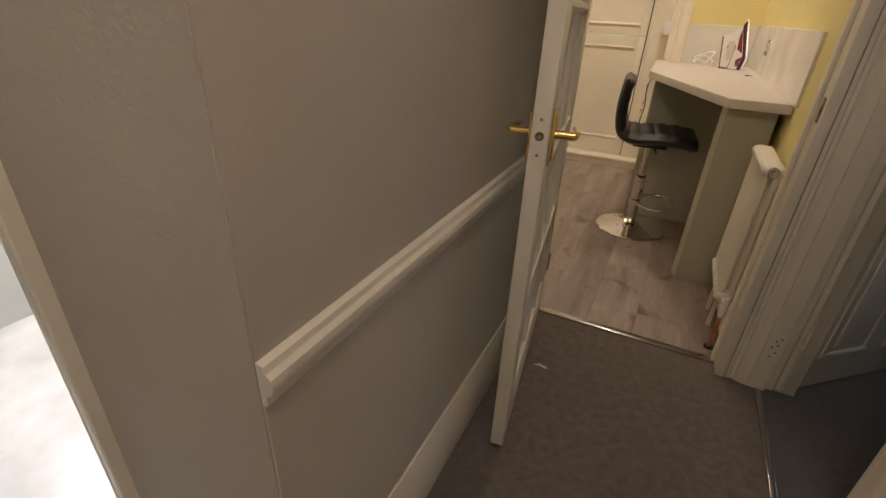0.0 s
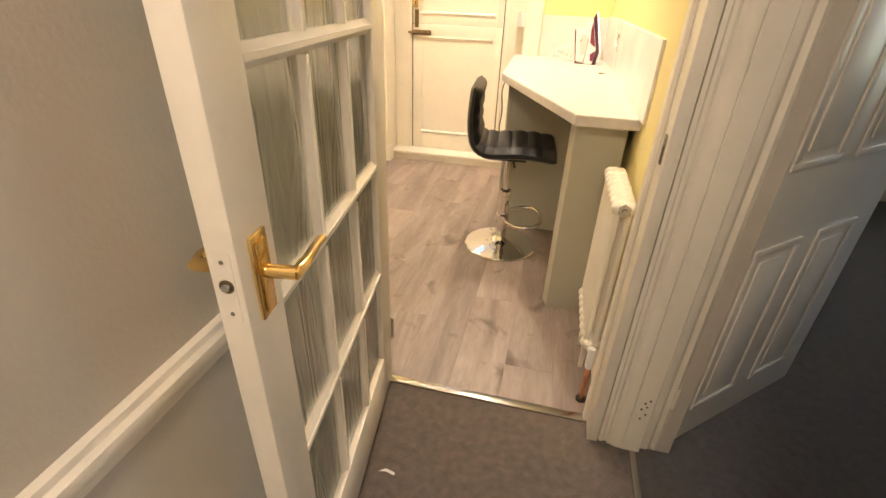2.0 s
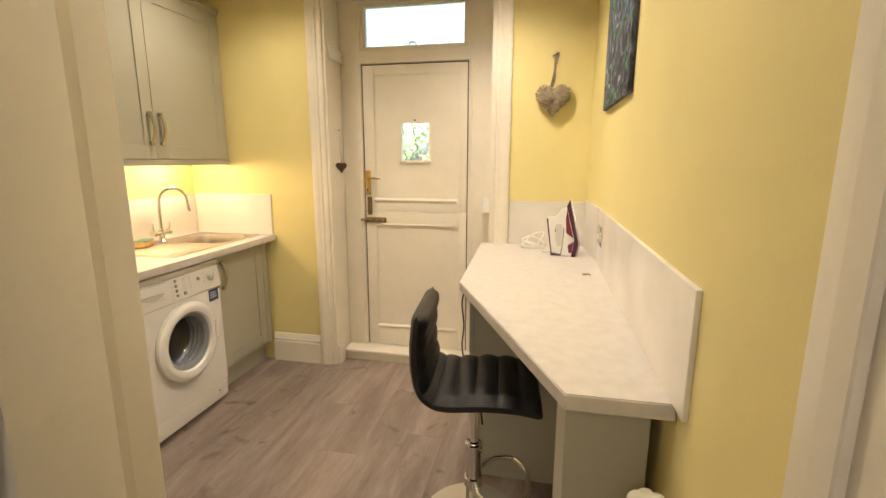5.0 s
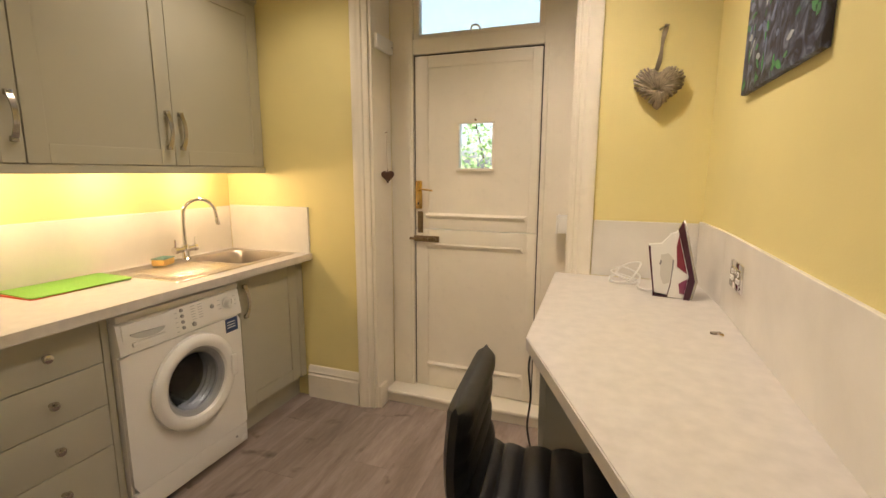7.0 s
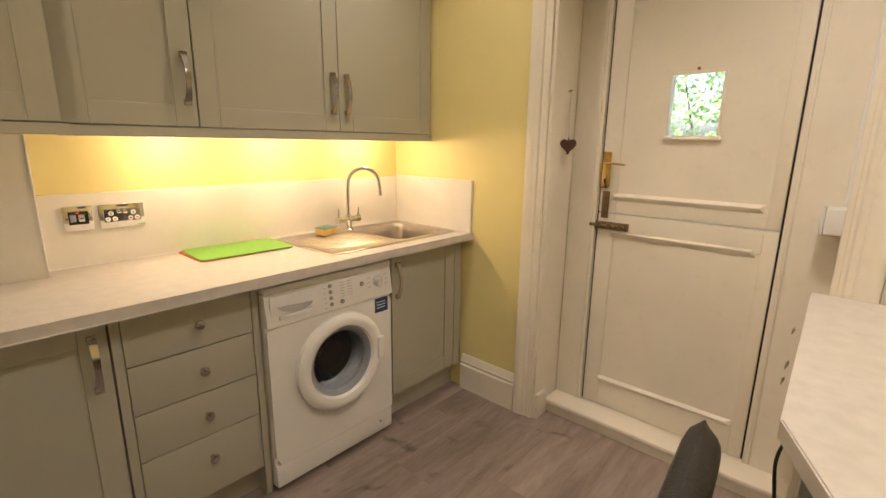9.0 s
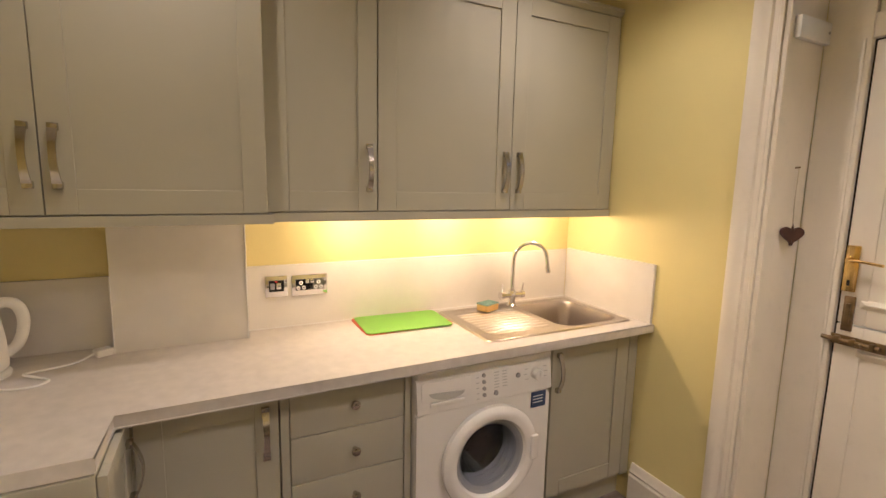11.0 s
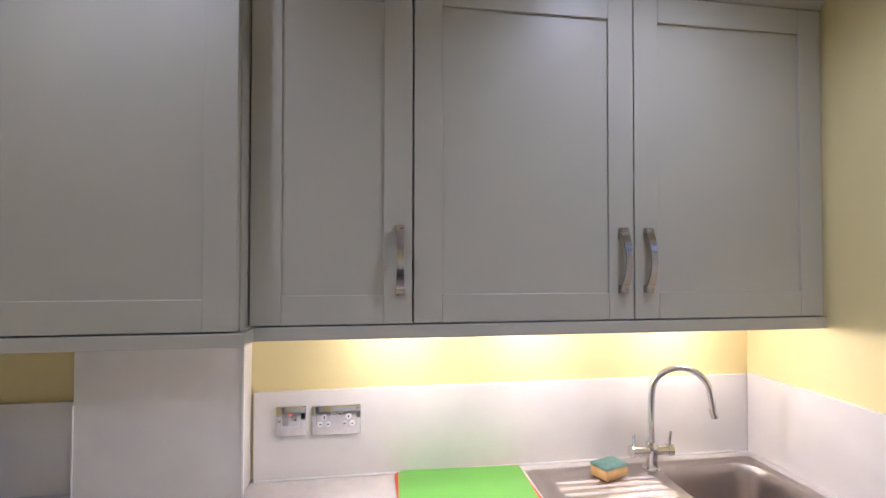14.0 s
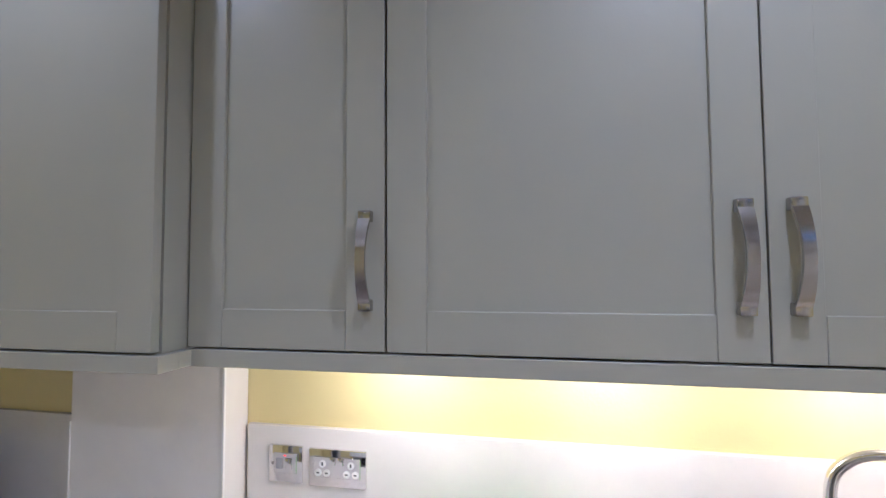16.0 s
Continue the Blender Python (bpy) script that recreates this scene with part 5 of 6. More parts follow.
part("back_panel", box((0.086, 0.009, 0.24), (0.092, 0.80, UND - 0.001), 0.001), M_CAB, sup)

bm = bmesh.new()
bx(bm, (XR - 0.012, 2.470, TOP), (XR, 4.0, 1.178), 0.0015)
extrude(bm, [(XR - 0.012, 4.0, TOP), (XR, 4.0, TOP), (0.742, 4.384, TOP), (0.730, 4.384, TOP)], (0, 0, 0.268))
single("splashback", bm, M_SPLASH, "white upstand board along the breakfast counter", "splashback", "splashbacks")
bm = bmesh.new()
bx(bm, (0.292, YE - 0.013, TOP), (0.729, YE, 1.170), 0.0015)
single("splashback", bm, M_SPLASH, "white upstand board beside the back door", "splashback", "splashbacks")
socket("double_socket", Matrix.Translation((XR - 0.012, 3.780, 1.067)) @ pose(0, 0, 0, 0, 0, -90), True, "polished chrome double wall socket with white pin surrounds")
bm = bmesh.new()
tube(bm, curve_pts([(0.172, 3.470, 0.870), (0.158, 3.475, 0.80), (0.168, 3.470, 0.70), (0.160, 3.474, 0.60), (0.176, 3.468, 0.52), (0.192, 3.452, 0.47)], 7), 0.0032, 8)
single("cable", bm, M_BLACK, "thin black cable hanging below the counter", "cable")

# ---- bar stool ----
stool = thing("bar_stool", pose(0.260, 3.168, 0, 0, 0, 5), "black quilted faux-leather bar stool on a chrome disc base", "stool")
bm = bmesh.new()
lathe(bm, [(0.0, 0.0), (0.203, 0.0), (0.206, 0.006), (0.200, 0.012), (0.14, 0.022), (0.07, 0.036), (0.042, 0.052), (0.034, 0.068), (0.0, 0.068)], n=64)
part("base_disc", bm, M_CHROME, stool)
bm = bmesh.new()
cyl(bm, (0, 0, 0.06), (0, 0, 0.34), 0.029, n=28)
lathe(bm, [(0.029, 0.0), (0.034, 0.004), (0.034, 0.03), (0.029, 0.034)], Matrix.Translation((0, 0, 0.31)), 28)
part("column", bm, M_CHROME, stool)
bm = bmesh.new()
cyl(bm, (0, 0, 0.33), (0, 0, 0.535), 0.018, n=24)
part("gas_lift", bm, M_CHROME, stool)
bm = bmesh.new()
bx(bm, (-0.09, -0.09, 0.533), (0.09, 0.09, 0.547), 0.003, 2)
part("mounting_plate", bm, M_BLACK, stool)
bm = bmesh.new()
loop = [(0.012, -0.030, 0.180), (0.03, -0.09, 0.183), (0.085, -0.135, 0.187), (0.16, -0.135, 0.191), (0.205, -0.07, 0.193), (0.212, 0, 0.194), (0.205, 0.07, 0.193), (0.16, 0.135, 0.191), (0.085, 0.135, 0.187), (0.03, 0.09, 0.183), (0.012, 0.030, 0.180)]
tube(bm, curve_pts(loop, 6), 0.0105, 12)
lathe(bm, [(0.030, 0.160), (0.036, 0.164), (0.036, 0.196), (0.030, 0.200)], n=28)
part("foot_ring", bm, M_CHROME, stool, "chrome foot ring")
bm = bmesh.new()
tube(bm, [(0.02, -0.06, 0.54), (0.03, -0.14, 0.535), (0.035, -0.185, 0.53)], 0.005, 8)
part("height_lever", bm, M_CHROME, stool)


def quilted_shell(centre, thick, half, seams, bulge):
    """Upholstery along a bent centre line in x-z, with soft ridges between seams across it."""
    c = curve_pts(centre, 12)
    total = [0.0]
    for a, b in zip(c, c[1:]):
        total.append(total[-1] + (b - a).length)
    bm = bmesh.new()
    ny = 14
    rows_top, rows_bot = [], []
    for i, p in enumerate(c):
        t = (c[min(i + 1, len(c) - 1)] - c[max(i - 1, 0)]).normalized()
        nrm = Vector((-t.z, 0, t.x))
        s = total[i] / total[-1]
        end = min(1.0, min(total[i], total[-1] - total[i]) / 0.022)
        e = math.sqrt(max(0.02, 1 - (1 - end) ** 2))
        ph = s * seams
        ridge = abs(math.sin(math.pi * ph)) ** 0.45
        top, bot = [], []
        for j in range(ny + 1):
            v = -1 + 2 * j / ny
            wv = math.sqrt(max(0.0, 1 - abs(v) ** 7))
            hw = half * (1 - 0.03 * (1 - e))
            up = (thick * 0.5 * e * (0.35 + 0.65 * wv)) + bulge * ridge * wv * e
            dn = thick * 0.5 * e * (0.35 + 0.65 * wv)
            top.append(bm.verts.new(p + nrm * up + Vector((0, v * hw, 0))))
            bot.append(bm.verts.new(p - nrm * dn + Vector((0, v * hw, 0))))
        rows_top.append(top)
        rows_bot.append(bot)
    for i in range(len(c) - 1):
        for j in range(ny):
            bm.faces.new((rows_top[i][j], rows_top[i + 1][j], rows_top[i + 1][j + 1], rows_top[i][j + 1]))
            bm.faces.new((rows_bot[i][j], rows_bot[i][j + 1], rows_bot[i + 1][j + 1], rows_bot[i + 1][j]))
        for j in (0, ny):
            bm.faces.new((rows_top[i][j], rows_bot[i][j], rows_bot[i + 1][j], rows_top[i + 1][j]))
    for i in (0, len(c) - 1):
        for j in range(ny):
            bm.faces.new((rows_top[i][j], rows_top[i][j + 1], rows_bot[i][j + 1], rows_bot[i][j]))
    return bm


bm = quilted_shell([(-0.140, 0, 0.592), (-0.08, 0, 0.585), (0.04, 0, 0.594), (0.15, 0, 0.592), (0.235, 0, 0.578)], 0.058, 0.195, 5, 0.017)
part("seat", bm, M_LEATHER, stool, "black quilted faux-leather seat")
bm = quilted_shell([(-0.186, 0, 0.905), (-0.196, 0, 0.78), (-0.192, 0, 0.690), (-0.172, 0, 0.620), (-0.120, 0, 0.580)], 0.048, 0.192, 5, 0.014)
part("backrest", bm, M_LEATHER, stool, "black quilted faux-leather low backrest")

# ---- column radiator ----
rad = thing("radiator", Matrix.Translation((0.705, 2.28, 0.0)), "cream-white column radiator with a copper tail pipe", "radiator")
NSEC, PITCH = 8, 0.046
y_first = -0.150
for i in range(NSEC):
    y = y_first + i * PITCH
    bm = bmesh.new()
    for x in (-0.017, 0.017):
        tube(bm, [(x, y, 0.215), (x, y, 0.735)], 0.0120, 12)
    for z in (0.215, 0.737):
        tube(bm, [(-0.018, y, z), (0.018, y, z)], 0.0205, 12)
        for x in (-0.018, 0.018):
            bmesh.ops.create_uvsphere(bm, u_segments=14, v_segments=8, radius=0.0212, matrix=Matrix.Translation((x, y, z)))
    part("section", bm, M_RAD, rad, smooth=60)
for z in (0.215, 0.737):
    bm = bmesh.new()
    cyl(bm, (0, y_first - 0.02, z), (0, y_first + (NSEC - 1) * PITCH + 0.02, z), 0.0185, n=18)
    part("header", bm, M_RAD, rad)
    bm = bmesh.new()
    cyl(bm, (0, y_first - 0.030, z), (0, y_first - 0.018, z), 0.020, n=6)
    cyl(bm, (0, y_first - 0.036, z), (0, y_first - 0.028, z), 0.008, n=12)
    part("end_plug", bm, M_RAD if z < 0.5 else M_SATIN, rad)
bm = bmesh.new()
cyl(bm, (0, y_first - 0.030, 0.215), (0, y_first - 0.062, 0.215), 0.013, n=16)
lathe(bm, [(0.0, 0.155), (0.012, 0.155), (0.014, 0.17), (0.014, 0.225), (0.010, 0.24), (0.0, 0.241)], Matrix.Translation((0, y_first - 0.062, 0)), 18)
part("valve", bm, M_PLASTIC, rad, "white lockshield valve")
bm = bmesh.new()
cyl(bm, (0, y_first - 0.062, 0.0), (0, y_first - 0.062, 0.158), 0.0075, n=14)
part("tail_pipe", bm, M_COPPER, rad, "bare copper tail pipe")
bm = bmesh.new()
cyl(bm, (0, y_first - 0.062, 0.0), (0, y_first - 0.062, 0.008), 0.018, n=18)
part("pipe_collar", bm, M_DARK, rad)
for yy in (y_first + 0.5 * PITCH, y_first + 6.5 * PITCH):
    bm = bmesh.new()
    bx(bm, (0.015, yy - 0.008, 0.67), (0.064, yy + 0.008, 0.70), 0.002)
    part("wall_bracket", bm, M_RAD, rad)
for yy in (y_first + 2.5 * PITCH, y_first + 5.5 * PITCH):
    part("foot", box((-0.008, yy - 0.006, 0.0), (0.008, yy + 0.006, 0.20)), M_RAD, rad)

# ---- wall things ----
pic = thing("canvas_picture", Matrix.Translation((XR, 3.650, 1.965)) @ pose(0, 0, 0, 0, 0, -90), "unframed dark canvas painting of leaves in blue and green", "picture")
cm, base_col, cb, cln = canvas_paint()
cn = cm.node_tree.nodes
ctc, vor, vr, vm = cn.new("ShaderNodeTexCoord"), cn.new("ShaderNodeTexVoronoi"), cn.new("ShaderNodeValToRGB"), cn.new("ShaderNodeMixRGB")
vor.inputs["Scale"].default_value = 13.0
cln.new(ctc.outputs["Object"], vor.inputs["Vector"])
vr.color_ramp.elements[0].position, vr.color_ramp.elements[0].color = 0.20, (1, 1, 1, 1)
vr.color_ramp.elements[1].position, vr.color_ramp.elements[1].color = 0.34, (0, 0, 0, 1)
cln.new(vor.outputs["Distance"], vr.inputs["Fac"])
pick, pk2 = cn.new("ShaderNodeTexNoise"), cn.new("ShaderNodeMath")
pick.inputs["Scale"].default_value = 5.0
cln.new(ctc.outputs["Object"], pick.inputs["Vector"])
pk2.operation, pk2.inputs[1].default_value = "GREATER_THAN", 0.54
cln.new(pick.outputs["Fac"], pk2.inputs[0])
pk3 = cn.new("ShaderNodeMath")
pk3.operation = "MULTIPLY"
cln.new(vr.outputs["Color"], pk3.inputs[0])
cln.new(pk2.outputs[0], pk3.inputs[1])
cln.new(pk3.outputs[0], vm.inputs[0])
cln.new(base_col, vm.inputs[1])
vm.inputs[2].default_value = (0.045, 0.20, 0.075, 1)
cln.new(vm.outputs[0], cb.inputs["Base Color"])
part("canvas", box((-0.323, -0.020, -0.323), (0.323, -0.001, 0.323), 0.003, 2), cm, pic)
rng = random.Random(7)
M_PETAL = mat("pale_paint_dab", (0.42, 0.45, 0.50), 0.5, var=0.4, scale=30, bump=0.3)
M_DAB = mat("green_paint_dab", (0.05, 0.26, 0.08), 0.5, var=0.5, scale=20, bump=0.3)
M_SLATE = mat("blue_paint_dab", (0.13, 0.17, 0.30), 0.5, var=0.5, scale=20, bump=0.3)
for k in range(110):
    px, pz = rng.uniform(-0.305, 0.305), rng.uniform(-0.30, 0.30)
    blue = rng.random()
    mt = M_PETAL if blue < 0.16 else (M_DAB if blue < 0.5 else M_SLATE)
    ln_, wd = rng.uniform(0.014, 0.030), rng.uniform(0.006, 0.012)
    a = rng.uniform(0, math.pi)
    bm = bmesh.new()
    leaf = [(ln_, 0), (ln_ * 0.4, wd), (-ln_ * 0.4, wd * 0.8), (-ln_, 0), (-ln_ * 0.4, -wd * 0.9), (ln_ * 0.4, -wd)]
    extrude(bm, [(max(-0.318, min(0.318, px + u * math.cos(a) - v * math.sin(a))), -0.0195, pz + u * math.sin(a) + v * math.cos(a)) for u, v in leaf], (0, -0.0012 - 0.0004 * rng.random(), 0))
    part("paint_dab", bm, mt, pic)

# wicker heart: wound strands round a heart-shaped core
wh = thing("wicker_heart", Matrix.Translation((0.523, YE, 1.745)), "grey-brown wicker heart hanging from a ribbon on the wall", "wall decoration")


def heart(t, s):
    x = 16 * math.sin(t) ** 3
    z = 13 * math.cos(t) - 5 * math.cos(2 * t) - 2 * math.cos(3 * t) - math.cos(4 * t)
    return x * s / 16.0, (z + 2.0) * s / 16.0


bm = bmesh.new()
N = 46
for k in range(N):
    t = 2 * math.pi * (k + rng.uniform(-0.15, 0.15)) / N
    hx, hz = heart(t, 0.098)
    # a fuller outline, with a shallow notch and a blunt tip
    ex, ez = 0.092 * math.sin(t), 0.086 * math.cos(t) + 0.006
    d = Vector((0.74 * hx + 0.26 * ex, 0, 0.74 * hz + 0.26 * ez + 0.012))
    o = d.normalized()
    r = d.length * rng.uniform(0.96, 1.03)
    side = Vector((-o.z, 0, o.x))
    bend = rng.uniform(-0.006, 0.006)
    lift = rng.uniform(-0.003, 0.003)
    ring = []
    for j in range(16):
        q = 2 * math.pi * j / 16
        f = 0.53 + 0.47 * math.cos(q)
        ring.append(o * r * f + side * (bend + 0.010 * math.sin(q)) * (1.15 - f) + Vector((0, -0.034 - (0.029 + lift) * math.sin(q), -0.012)))
    part("strand", tube(bmesh.new(), ring, rng.uniform(0.0036, 0.0052), 6, closed=True), M_WICKER, wh)
bm = bmesh.new()
for k in range(3):
    outline = [heart(2 * math.pi * i / 48, 0.070 - 0.010 * k) for i in range(48)]
    tube(bm, [(x, -0.034 + 0.008 * (k - 1), z) for x, z in outline], 0.007, 6, closed=True)
part("core_ring", bm, M_WICKER, wh)
bm = bmesh.new()
prev = None
for i in range(14):
    t = i / 13
    x0 = -0.012 + 0.030 * t + 0.003 * math.sin(6 * t)
    z0 = 0.070 + 0.185 * t
    w = 0.008 + 0.002 * math.sin(9 * t)
    row = [bm.verts.new((x0 - w, -0.012 - 0.008 * math.sin(7 * t), z0)), bm.verts.new((x0 + w, -0.010, z0)), bm.verts.new((x0 + w, -0.0085, z0)), bm.verts.new((x0 - w, -0.0105 - 0.008 * math.sin(7 * t), z0))]
    if prev:
        for j in range(4):
            bm.faces.new((prev[j], prev[(j + 1) % 4], row[(j + 1) % 4], row[j]))
    prev = row
part("ribbon", bm, M_WICKER, wh, "brown fabric ribbon")
bm = bmesh.new()
cyl(bm, (0.016, 0, 0.248), (0.016, -0.02, 0.252), 0.003, n=10)
tube(bm, [(-0.012, -0.014, 0.235), (0.0, -0.016, 0.242), (0.016, -0.014, 0.248)], 0.004, 6)
part("nail", bm, M_SATIN, wh)

dh = thing("hanging_heart", Matrix.Translation((-0.835, 4.490, 1.330)) @ pose(0, 0, 0, 0, 0, 40), "small dark brown heart hanging on a pale cord", "wall decoration")
bm = bmesh.new()
pts = [heart(2 * math.pi * i / 36, 0.037) for i in range(36)]
extrude(bm, [(x, -0.016, z + 0.03) for x, z in pts], (0, 0.012, 0))
bmesh.ops.bevel(bm, geom=[e for e in bm.edges if abs(e.verts[0].co.y - e.verts[1].co.y) < 1e-6], offset=0.004, segments=2, affect="EDGES")
part("heart", bm, M_HEARTWOOD, dh)
bm = bmesh.new()
tube(bm, [(0, -0.010, 0.055), (-0.003, -0.006, 0.16), (-0.001, -0.003, 0.272)], 0.002, 6)
part("cord", bm, M_STRING, dh)
part("nail", cyl(bmesh.new(), (-0.001, 0.041, 0.274), (-0.001, -0.010, 0.274), 0.003, n=10), M_OLDBRASS, dh)

sw = thing("door_sensor", Matrix.Translation((-0.8615, 4.505, 2.07)) @ EAST, "small white alarm contact box high on the reveal", "alarm sensor")
part("case", box((-0.098, -0.022, -0.036), (0.090, 0, 0.036), 0.003, 2), M_PLASTIC, sw)
part("screw", cyl(bmesh.new(), (0.075, -0.024, 0.0), (0.075, -0.020, 0.0), 0.005, n=10), M_GREYPLASTIC, sw)
sw = thing("light_switch", Matrix.Translation((0.172, 4.545, 1.126)) @ pose(0, 0, 0, 0, 0, -90), "white surface-mounted light switch on the reveal", "switch")
part("back_box", box((-0.045, -0.052, -0.044), (0.045, 0, 0.044), 0.004, 2), M_PLASTIC, sw)
part("switch_plate", box((-0.046, -0.064, -0.046), (0.046, -0.053, 0.046), 0.003, 2), M_PLASTIC, sw)
part("rocker", box((-0.007, -0.069, -0.012), (0.007, -0.063, 0.012), 0.002), M_PLASTIC, sw)
bm = tube(bmesh.new(), [(0, -0.006, 0.05), (0, -0.006, 0.9)], 0.006, 8)
part("conduit", bm, M_PLASTIC, sw, "white surface conduit")

# ---- steam iron standing on its heel ----
iron = thing("steam_iron", pose(0.680, 4.085, TOP, 0, 0, -4), "white and maroon steam iron standing on its heel", "iron")


def iron_slab(name, prof, half, material, label="", bevel=0.0):
    """A side outline in x and z, given thickness in y that narrows towards the tip."""
    bm = bmesh.new()
    extrude(bm, [(x, -1, z) for x, z in prof], (0, 2, 0))
    for v in bm.verts:
        k = 1 - max(0.0, (v.co.z - 0.05) / 0.265) ** 1.7 * 0.93
        v.co.y *= half * k
    if bevel:
        bmesh.ops.bevel(bm, geom=[e for e in bm.edges if abs(e.verts[0].co.y - e.verts[1].co.y) < 1e-5], offset=bevel, segments=2, affect="EDGES")
    return part(name, bm, material, iron, label)


iron_slab("soleplate", [(-0.002, 0.004), (0.012, 0.075), (-0.044, 0.300), (-0.050, 0.300), (0.002, 0.075), (-0.010, 0.004)], 0.057, M_SATIN, "grey metal soleplate")
iron_slab("skirt", [(-0.010, 0.0), (0.0015, 0.075), (-0.0505, 0.298), (-0.066, 0.262), (-0.020, 0.090), (-0.032, 0.0)], 0.055, M_MAROON, "dark maroon skirt", 0.002)
iron_slab("body", [(-0.030, 0.002), (-0.019, 0.085), (-0.064, 0.262), (-0.076, 0.246), (-0.070, 0.17), (-0.078, 0.05), (-0.086, 0.004)], 0.046, M_PLASTIC, "white body shell", 0.003)
iron_slab("tank", [(-0.026, 0.100), (-0.062, 0.245), (-0.068, 0.20), (-0.062, 0.125)], 0.049, M_TANK, "dark red see-through water tank", 0.003)
iron_slab("side_window", [(-0.030, 0.020), (-0.022, 0.082), (-0.052, 0.060), (-0.046, 0.022)], 0.0485, M_PLUM, "mauve side window", 0.002)
iron_slab("handle", [(-0.084, 0.006), (-0.076, 0.05), (-0.068, 0.17), (-0.074, 0.252), (-0.086, 0.247), (-0.120, 0.206), (-0.165, 0.200), (-0.158, 0.150), (-0.136, 0.014)], 0.030, M_PLASTIC, "white handle and heel", 0.006)
iron_slab("grip_opening", [(-0.080, 0.060), (-0.074, 0.150), (-0.092, 0.172), (-0.120, 0.165), (-0.118, 0.085), (-0.104, 0.050)], 0.0335, M_OFFWHITE, "off-white grip recess", 0.005)
iron_slab("grip_gap", [(-0.0745, 0.075), (-0.0725, 0.145), (-0.0775, 0.150), (-0.0795, 0.072)], 0.0345, M_PRINT, "dark gap beside the grip")
iron_slab("trigger", [(-0.118, 0.125), (-0.114, 0.140), (-0.120, 0.146), (-0.123, 0.128)], 0.0345, M_PRINT, "small dark trigger")
iron_slab("seam", [(-0.0855, 0.004), (-0.0775, 0.050), (-0.0745, 0.075), (-0.0785, 0.072), (-0.0815, 0.050), (-0.0895, 0.004)], 0.0325, M_MAROON, "dark seam under the grip")
iron_slab("back_trim", [(-0.166, 0.196), (-0.160, 0.150), (-0.137, 0.004), (-0.132, 0.004), (-0.153, 0.150), (-0.159, 0.196)], 0.032, M_MAROON, "dark trim along the handle's back")
iron_slab("spray_button", [(-0.078, 0.236), (-0.090, 0.250), (-0.096, 0.243), (-0.086, 0.230)], 0.012, M_PLASTIC, "white spray button", 0.002)
part("heel", box((-0.140, -0.038, 0.0), (-0.012, 0.038, 0.006), 0.002), M_MAROON, iron, "dark heel plate")
ic = thing("power_cord", Matrix(), "coiled white iron cord on the counter", "cord")
bm = bmesh.new()
cpts = [(0.545, 4.095, 0.925), (0.51, 4.12, 0.918), (0.49, 4.18, 0.915)]
for k in range(26):
    a = k * 0.62
    cpts.append((0.44 + 0.06 * math.cos(a) + 0.008 * math.sin(3 * a), 4.265 + 0.045 * math.sin(a), 0.916 + 0.10 * (0.5 - 0.5 * math.cos(k * 0.35)) * (0.5 + 0.5 * math.sin(a + 0.5))))
cpts.append((0.50, 4.24, 0.916))
tube(bm, curve_pts(cpts, 6), 0.0042, 8)
part("flex", bm, M_PLASTIC, ic)

keys = thing("key_bunch", pose(0.680, 3.650, TOP, 0, 0, 12), "small bunch of keys with a grey-brown fob on the counter", "keys")
bm = bmesh.new()
extrude(bm, [(x, y, 0.0) for x, y in rounded_rect(0, 0, 0.009, 0.007, 0.003)], (0, 0, 0.006))
part("fob", bm, M_TAN, keys)
bm = bmesh.new()
tube(bm, [(0.013 + 0.007 * math.cos(a * 0.52), 0.007 * math.sin(a * 0.52), 0.005) for a in range(12)], 0.0015, 6, closed=True)
part("ring", bm, M_SATIN, keys)
bm = bmesh.new()
bx(bm, (0.012, -0.012, 0.001), (0.024, -0.003, 0.0045), 0.001)
bx(bm, (0.015, -0.022, 0.001), (0.020, -0.012, 0.0045), 0.001)
part("key", bm, M_BRASS, keys)

# paper scrap on the corridor carpet
bm = bmesh.new()
extrude(bm, [(0.098, 1.600, 0.006), (0.118, 1.612, 0.009), (0.150, 1.607, 0.006), (0.148, 1.598, 0.006), (0.120, 1.603, 0.008)], (0, 0, 0.0012))
single("paper_scrap", bm, M_PAPER, "tiny torn white paper scrap on the carpet", "litter")

# ---- ceiling lights ----
for dx, dy in DOWNLIGHTS:
    dl = thing("downlight", Matrix.Translation((dx, dy, CEIL)), "recessed round ceiling downlight, lit", "ceiling light", "downlights")
    part("rim", lathe(bmesh.new(), [(0.036, -0.001), (0.044, -0.004), (0.046, 0.0), (0.036, 0.0)], n=36), M_CHROME, dl)
    part("lens", lathe(bmesh.new(), [(0.0, -0.0015), (0.034, -0.0015), (0.034, -0.0005), (0.0, -0.0005)], n=28), M_LENS, dl, "glowing lens")
# unseen pendant, added as a body for the corridor's point lamp
pl = thing("unseen_pendant", Matrix.Translation((0.40, 0.10, CEIL)), "plain white hall pendant, unseen, added to go with the corridor lamp", "ceiling light")
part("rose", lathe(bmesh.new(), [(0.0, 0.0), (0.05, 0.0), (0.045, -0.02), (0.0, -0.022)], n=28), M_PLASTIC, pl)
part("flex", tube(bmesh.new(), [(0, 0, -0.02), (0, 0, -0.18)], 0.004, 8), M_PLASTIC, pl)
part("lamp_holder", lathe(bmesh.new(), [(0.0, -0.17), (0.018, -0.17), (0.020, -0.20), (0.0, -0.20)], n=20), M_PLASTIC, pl)

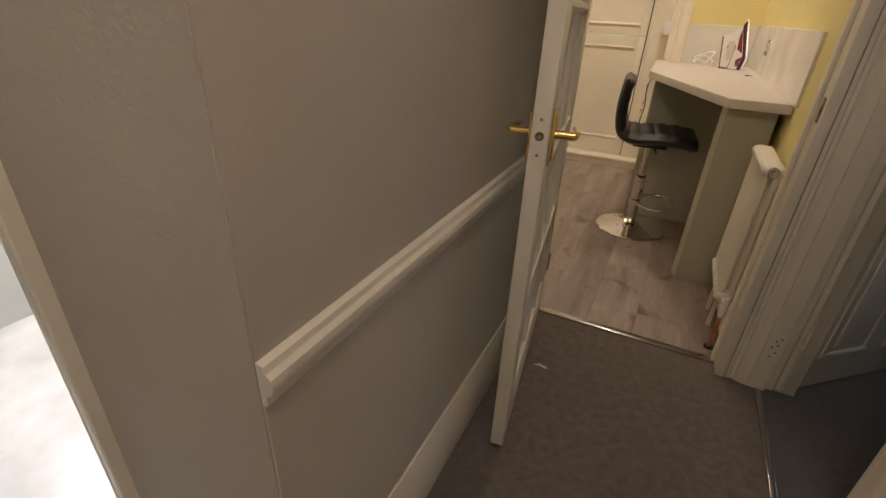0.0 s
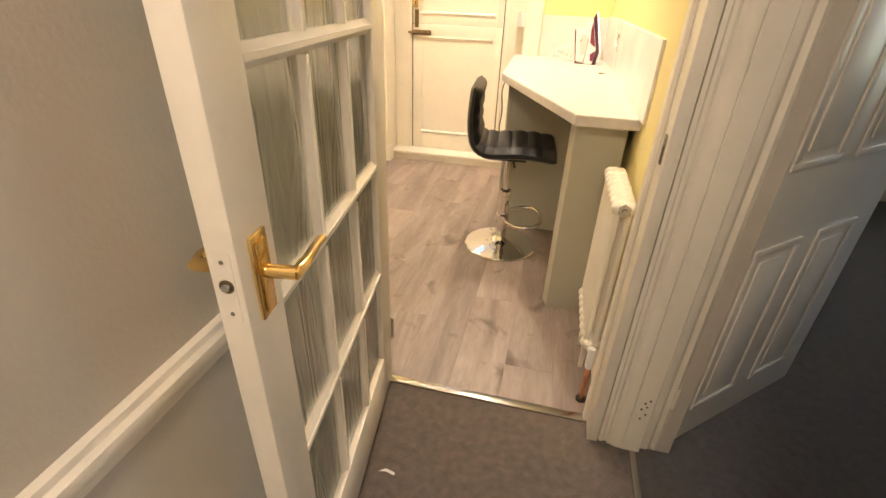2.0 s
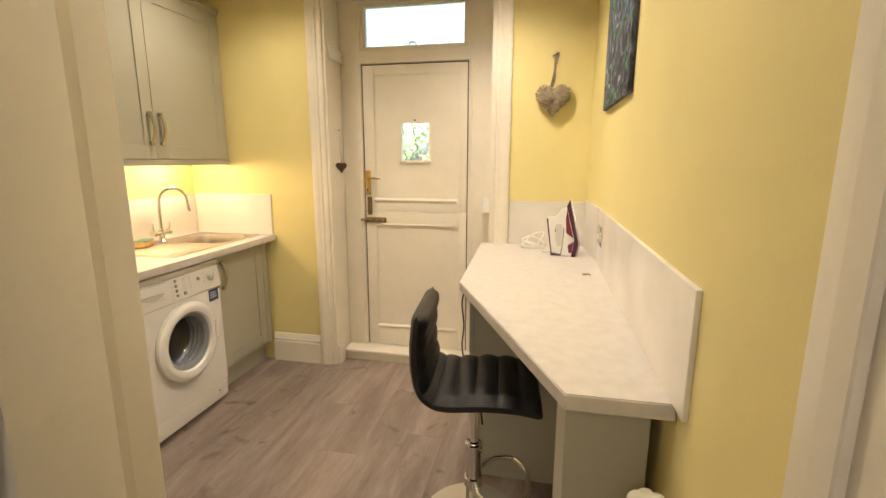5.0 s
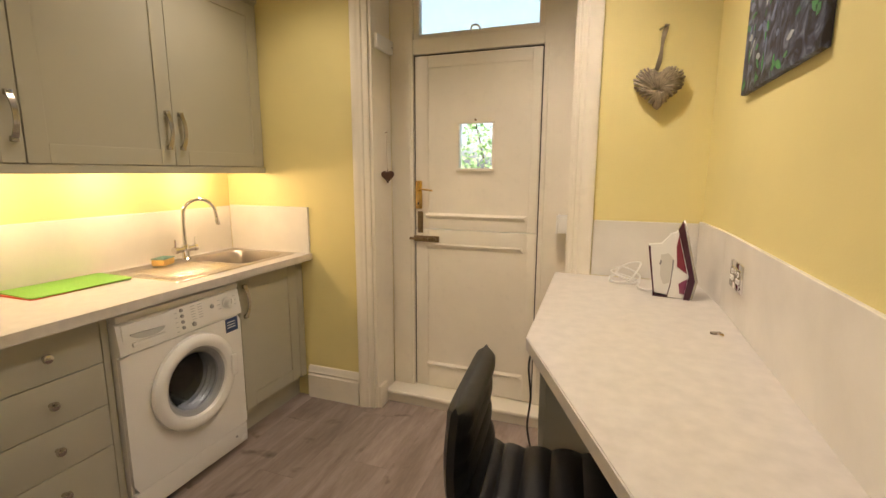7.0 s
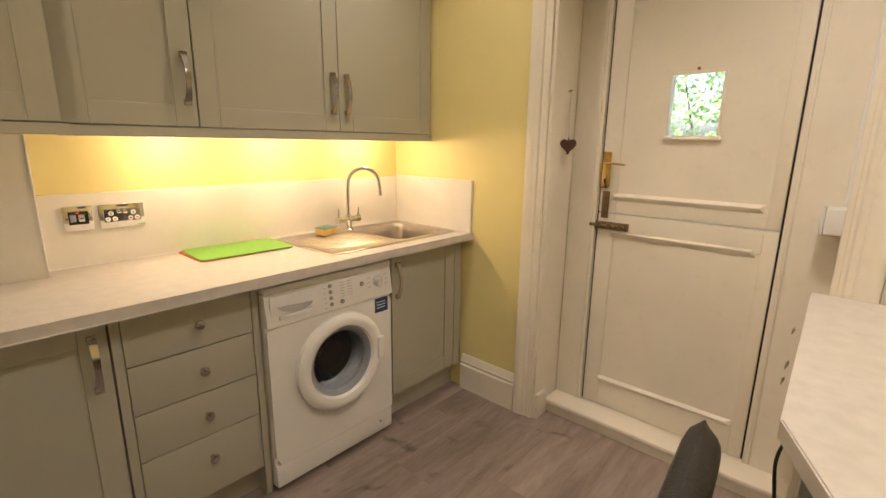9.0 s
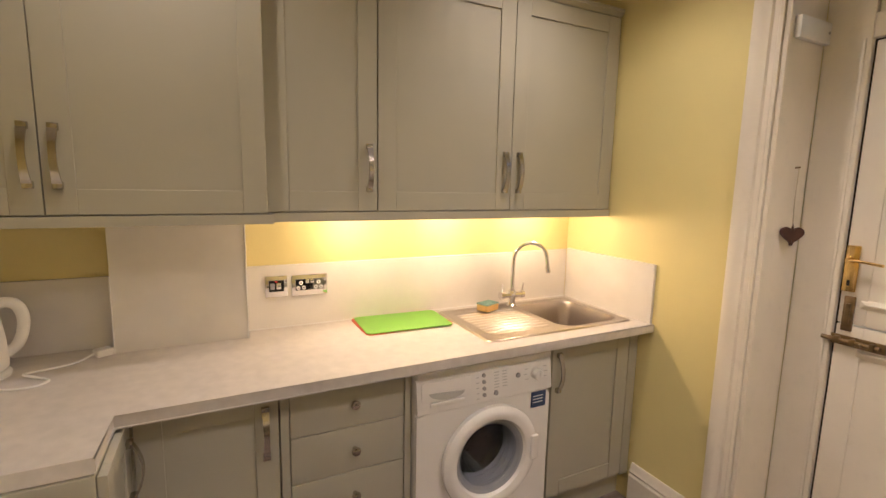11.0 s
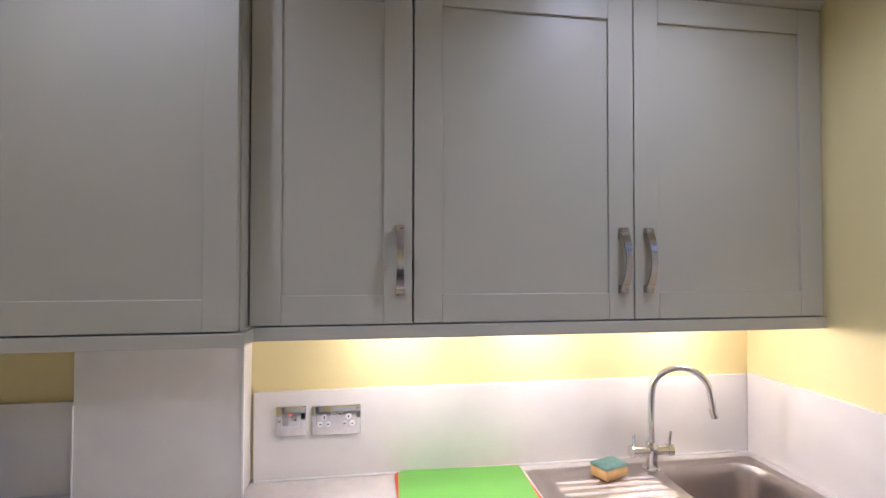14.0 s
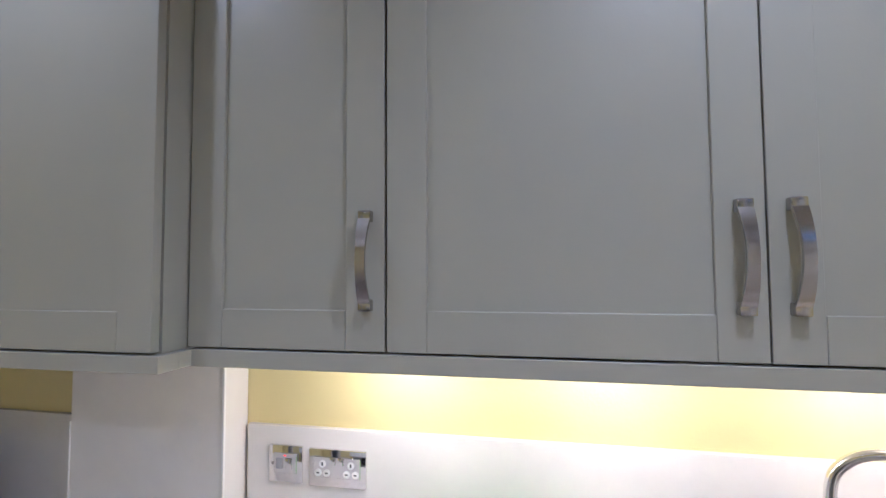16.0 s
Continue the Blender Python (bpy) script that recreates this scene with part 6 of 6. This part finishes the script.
# ---- outside ----
struct("ground", box((-60, 4.75, -0.30), (60, 120, -0.18)), M_GRASS, "rough grass beyond the back step")
struct("pavement", box((-4, 4.75, -0.19), (4, 6.4, -0.10)), M_GROUND, "grey paved back step")
hedge = thing("garden_shrub", Matrix.Translation((-0.6, 8.4, -0.18)), "tall leafy green garden shrub beyond the door", "shrub")
bm = bmesh.new()
for k in range(7):
    x = rng.uniform(-1.6, 1.6)
    tube(bm, curve_pts([(x * 0.4, 0, 0), (x * 0.7, rng.uniform(-0.2, 0.2), 1.3), (x, rng.uniform(-0.3, 0.3), 2.7)], 5), [0.022 - 0.0015 * j for j in range(11)], 8)
part("stems", bm, M_BARK, hedge)
bm = bmesh.new()
for k in range(10500):
    cx = rng.gauss(0, 1.25)
    cz = rng.uniform(0.25, 3.75) + 0.45 * math.sin(cx * 3.1)
    cy = rng.gauss(0, 0.30)
    m = Matrix.Translation((cx, cy, max(0.12, cz))) @ pose(0, 0, 0, rng.uniform(0, 360), rng.uniform(0, 360), rng.uniform(0, 360))
    s = rng.uniform(0.026, 0.052)
    v = [bm.verts.new(m @ Vector(p)) for p in ((0, -s, 0), (s * 0.5, -s * 0.2, 0.01), (s * 0.32, s * 0.5, 0), (0, s, -0.01), (-s * 0.32, s * 0.5, 0), (-s * 0.5, -s * 0.2, 0.01))]
    bm.faces.new(v)
cr = part("crown", bm, M_LEAF, hedge, "dense bright green leaves", smooth=0)

# ---- floor planks ----
floor_ob = bpy.data.objects["floor"]
plank_cache = {}


def plank(x0, x1, y0, y1):
    key = (round(x1 - x0, 3), round(y1 - y0, 3))
    if key not in plank_cache:
        bm = bmesh.new()
        hx, hy = key[0] / 2 - 0.0002, key[1] / 2 - 0.0002
        extrude(bm, [(-hx, -hy, 0), (hx, -hy, 0), (hx, hy, 0), (-hx, hy, 0)], (0, 0, 0.012))
        bmesh.ops.bevel(bm, geom=[e for e in bm.edges if min(v.co.z for v in e.verts) > 0.011], offset=0.0006, segments=1, affect="EDGES")
        plank_cache[key] = mesh_of("plank", bm, M_FLOOR)
    ob = new("plank", plank_cache[key])
    ob.parent = floor_ob
    ob.location = ((x0 + x1) / 2, (y0 + y1) / 2, -0.012)


PWID, PLEN = 0.192, 1.285
i = 0
x = XL
while x < XR - 0.01:
    x1 = min(x + PWID, XR)
    y = 1.75 - (0.0, 0.43, 0.86, 0.21, 0.64)[i % 5]
    while y < 4.62:
        y0c, y1c = max(y, 1.985 if x > -0.03 else 1.75), min(y + PLEN, 4.56)
        if y1c - y0c > 0.05:
            plank(x, x1, y0c, y1c)
        y += PLEN
    x += PWID
    i += 1
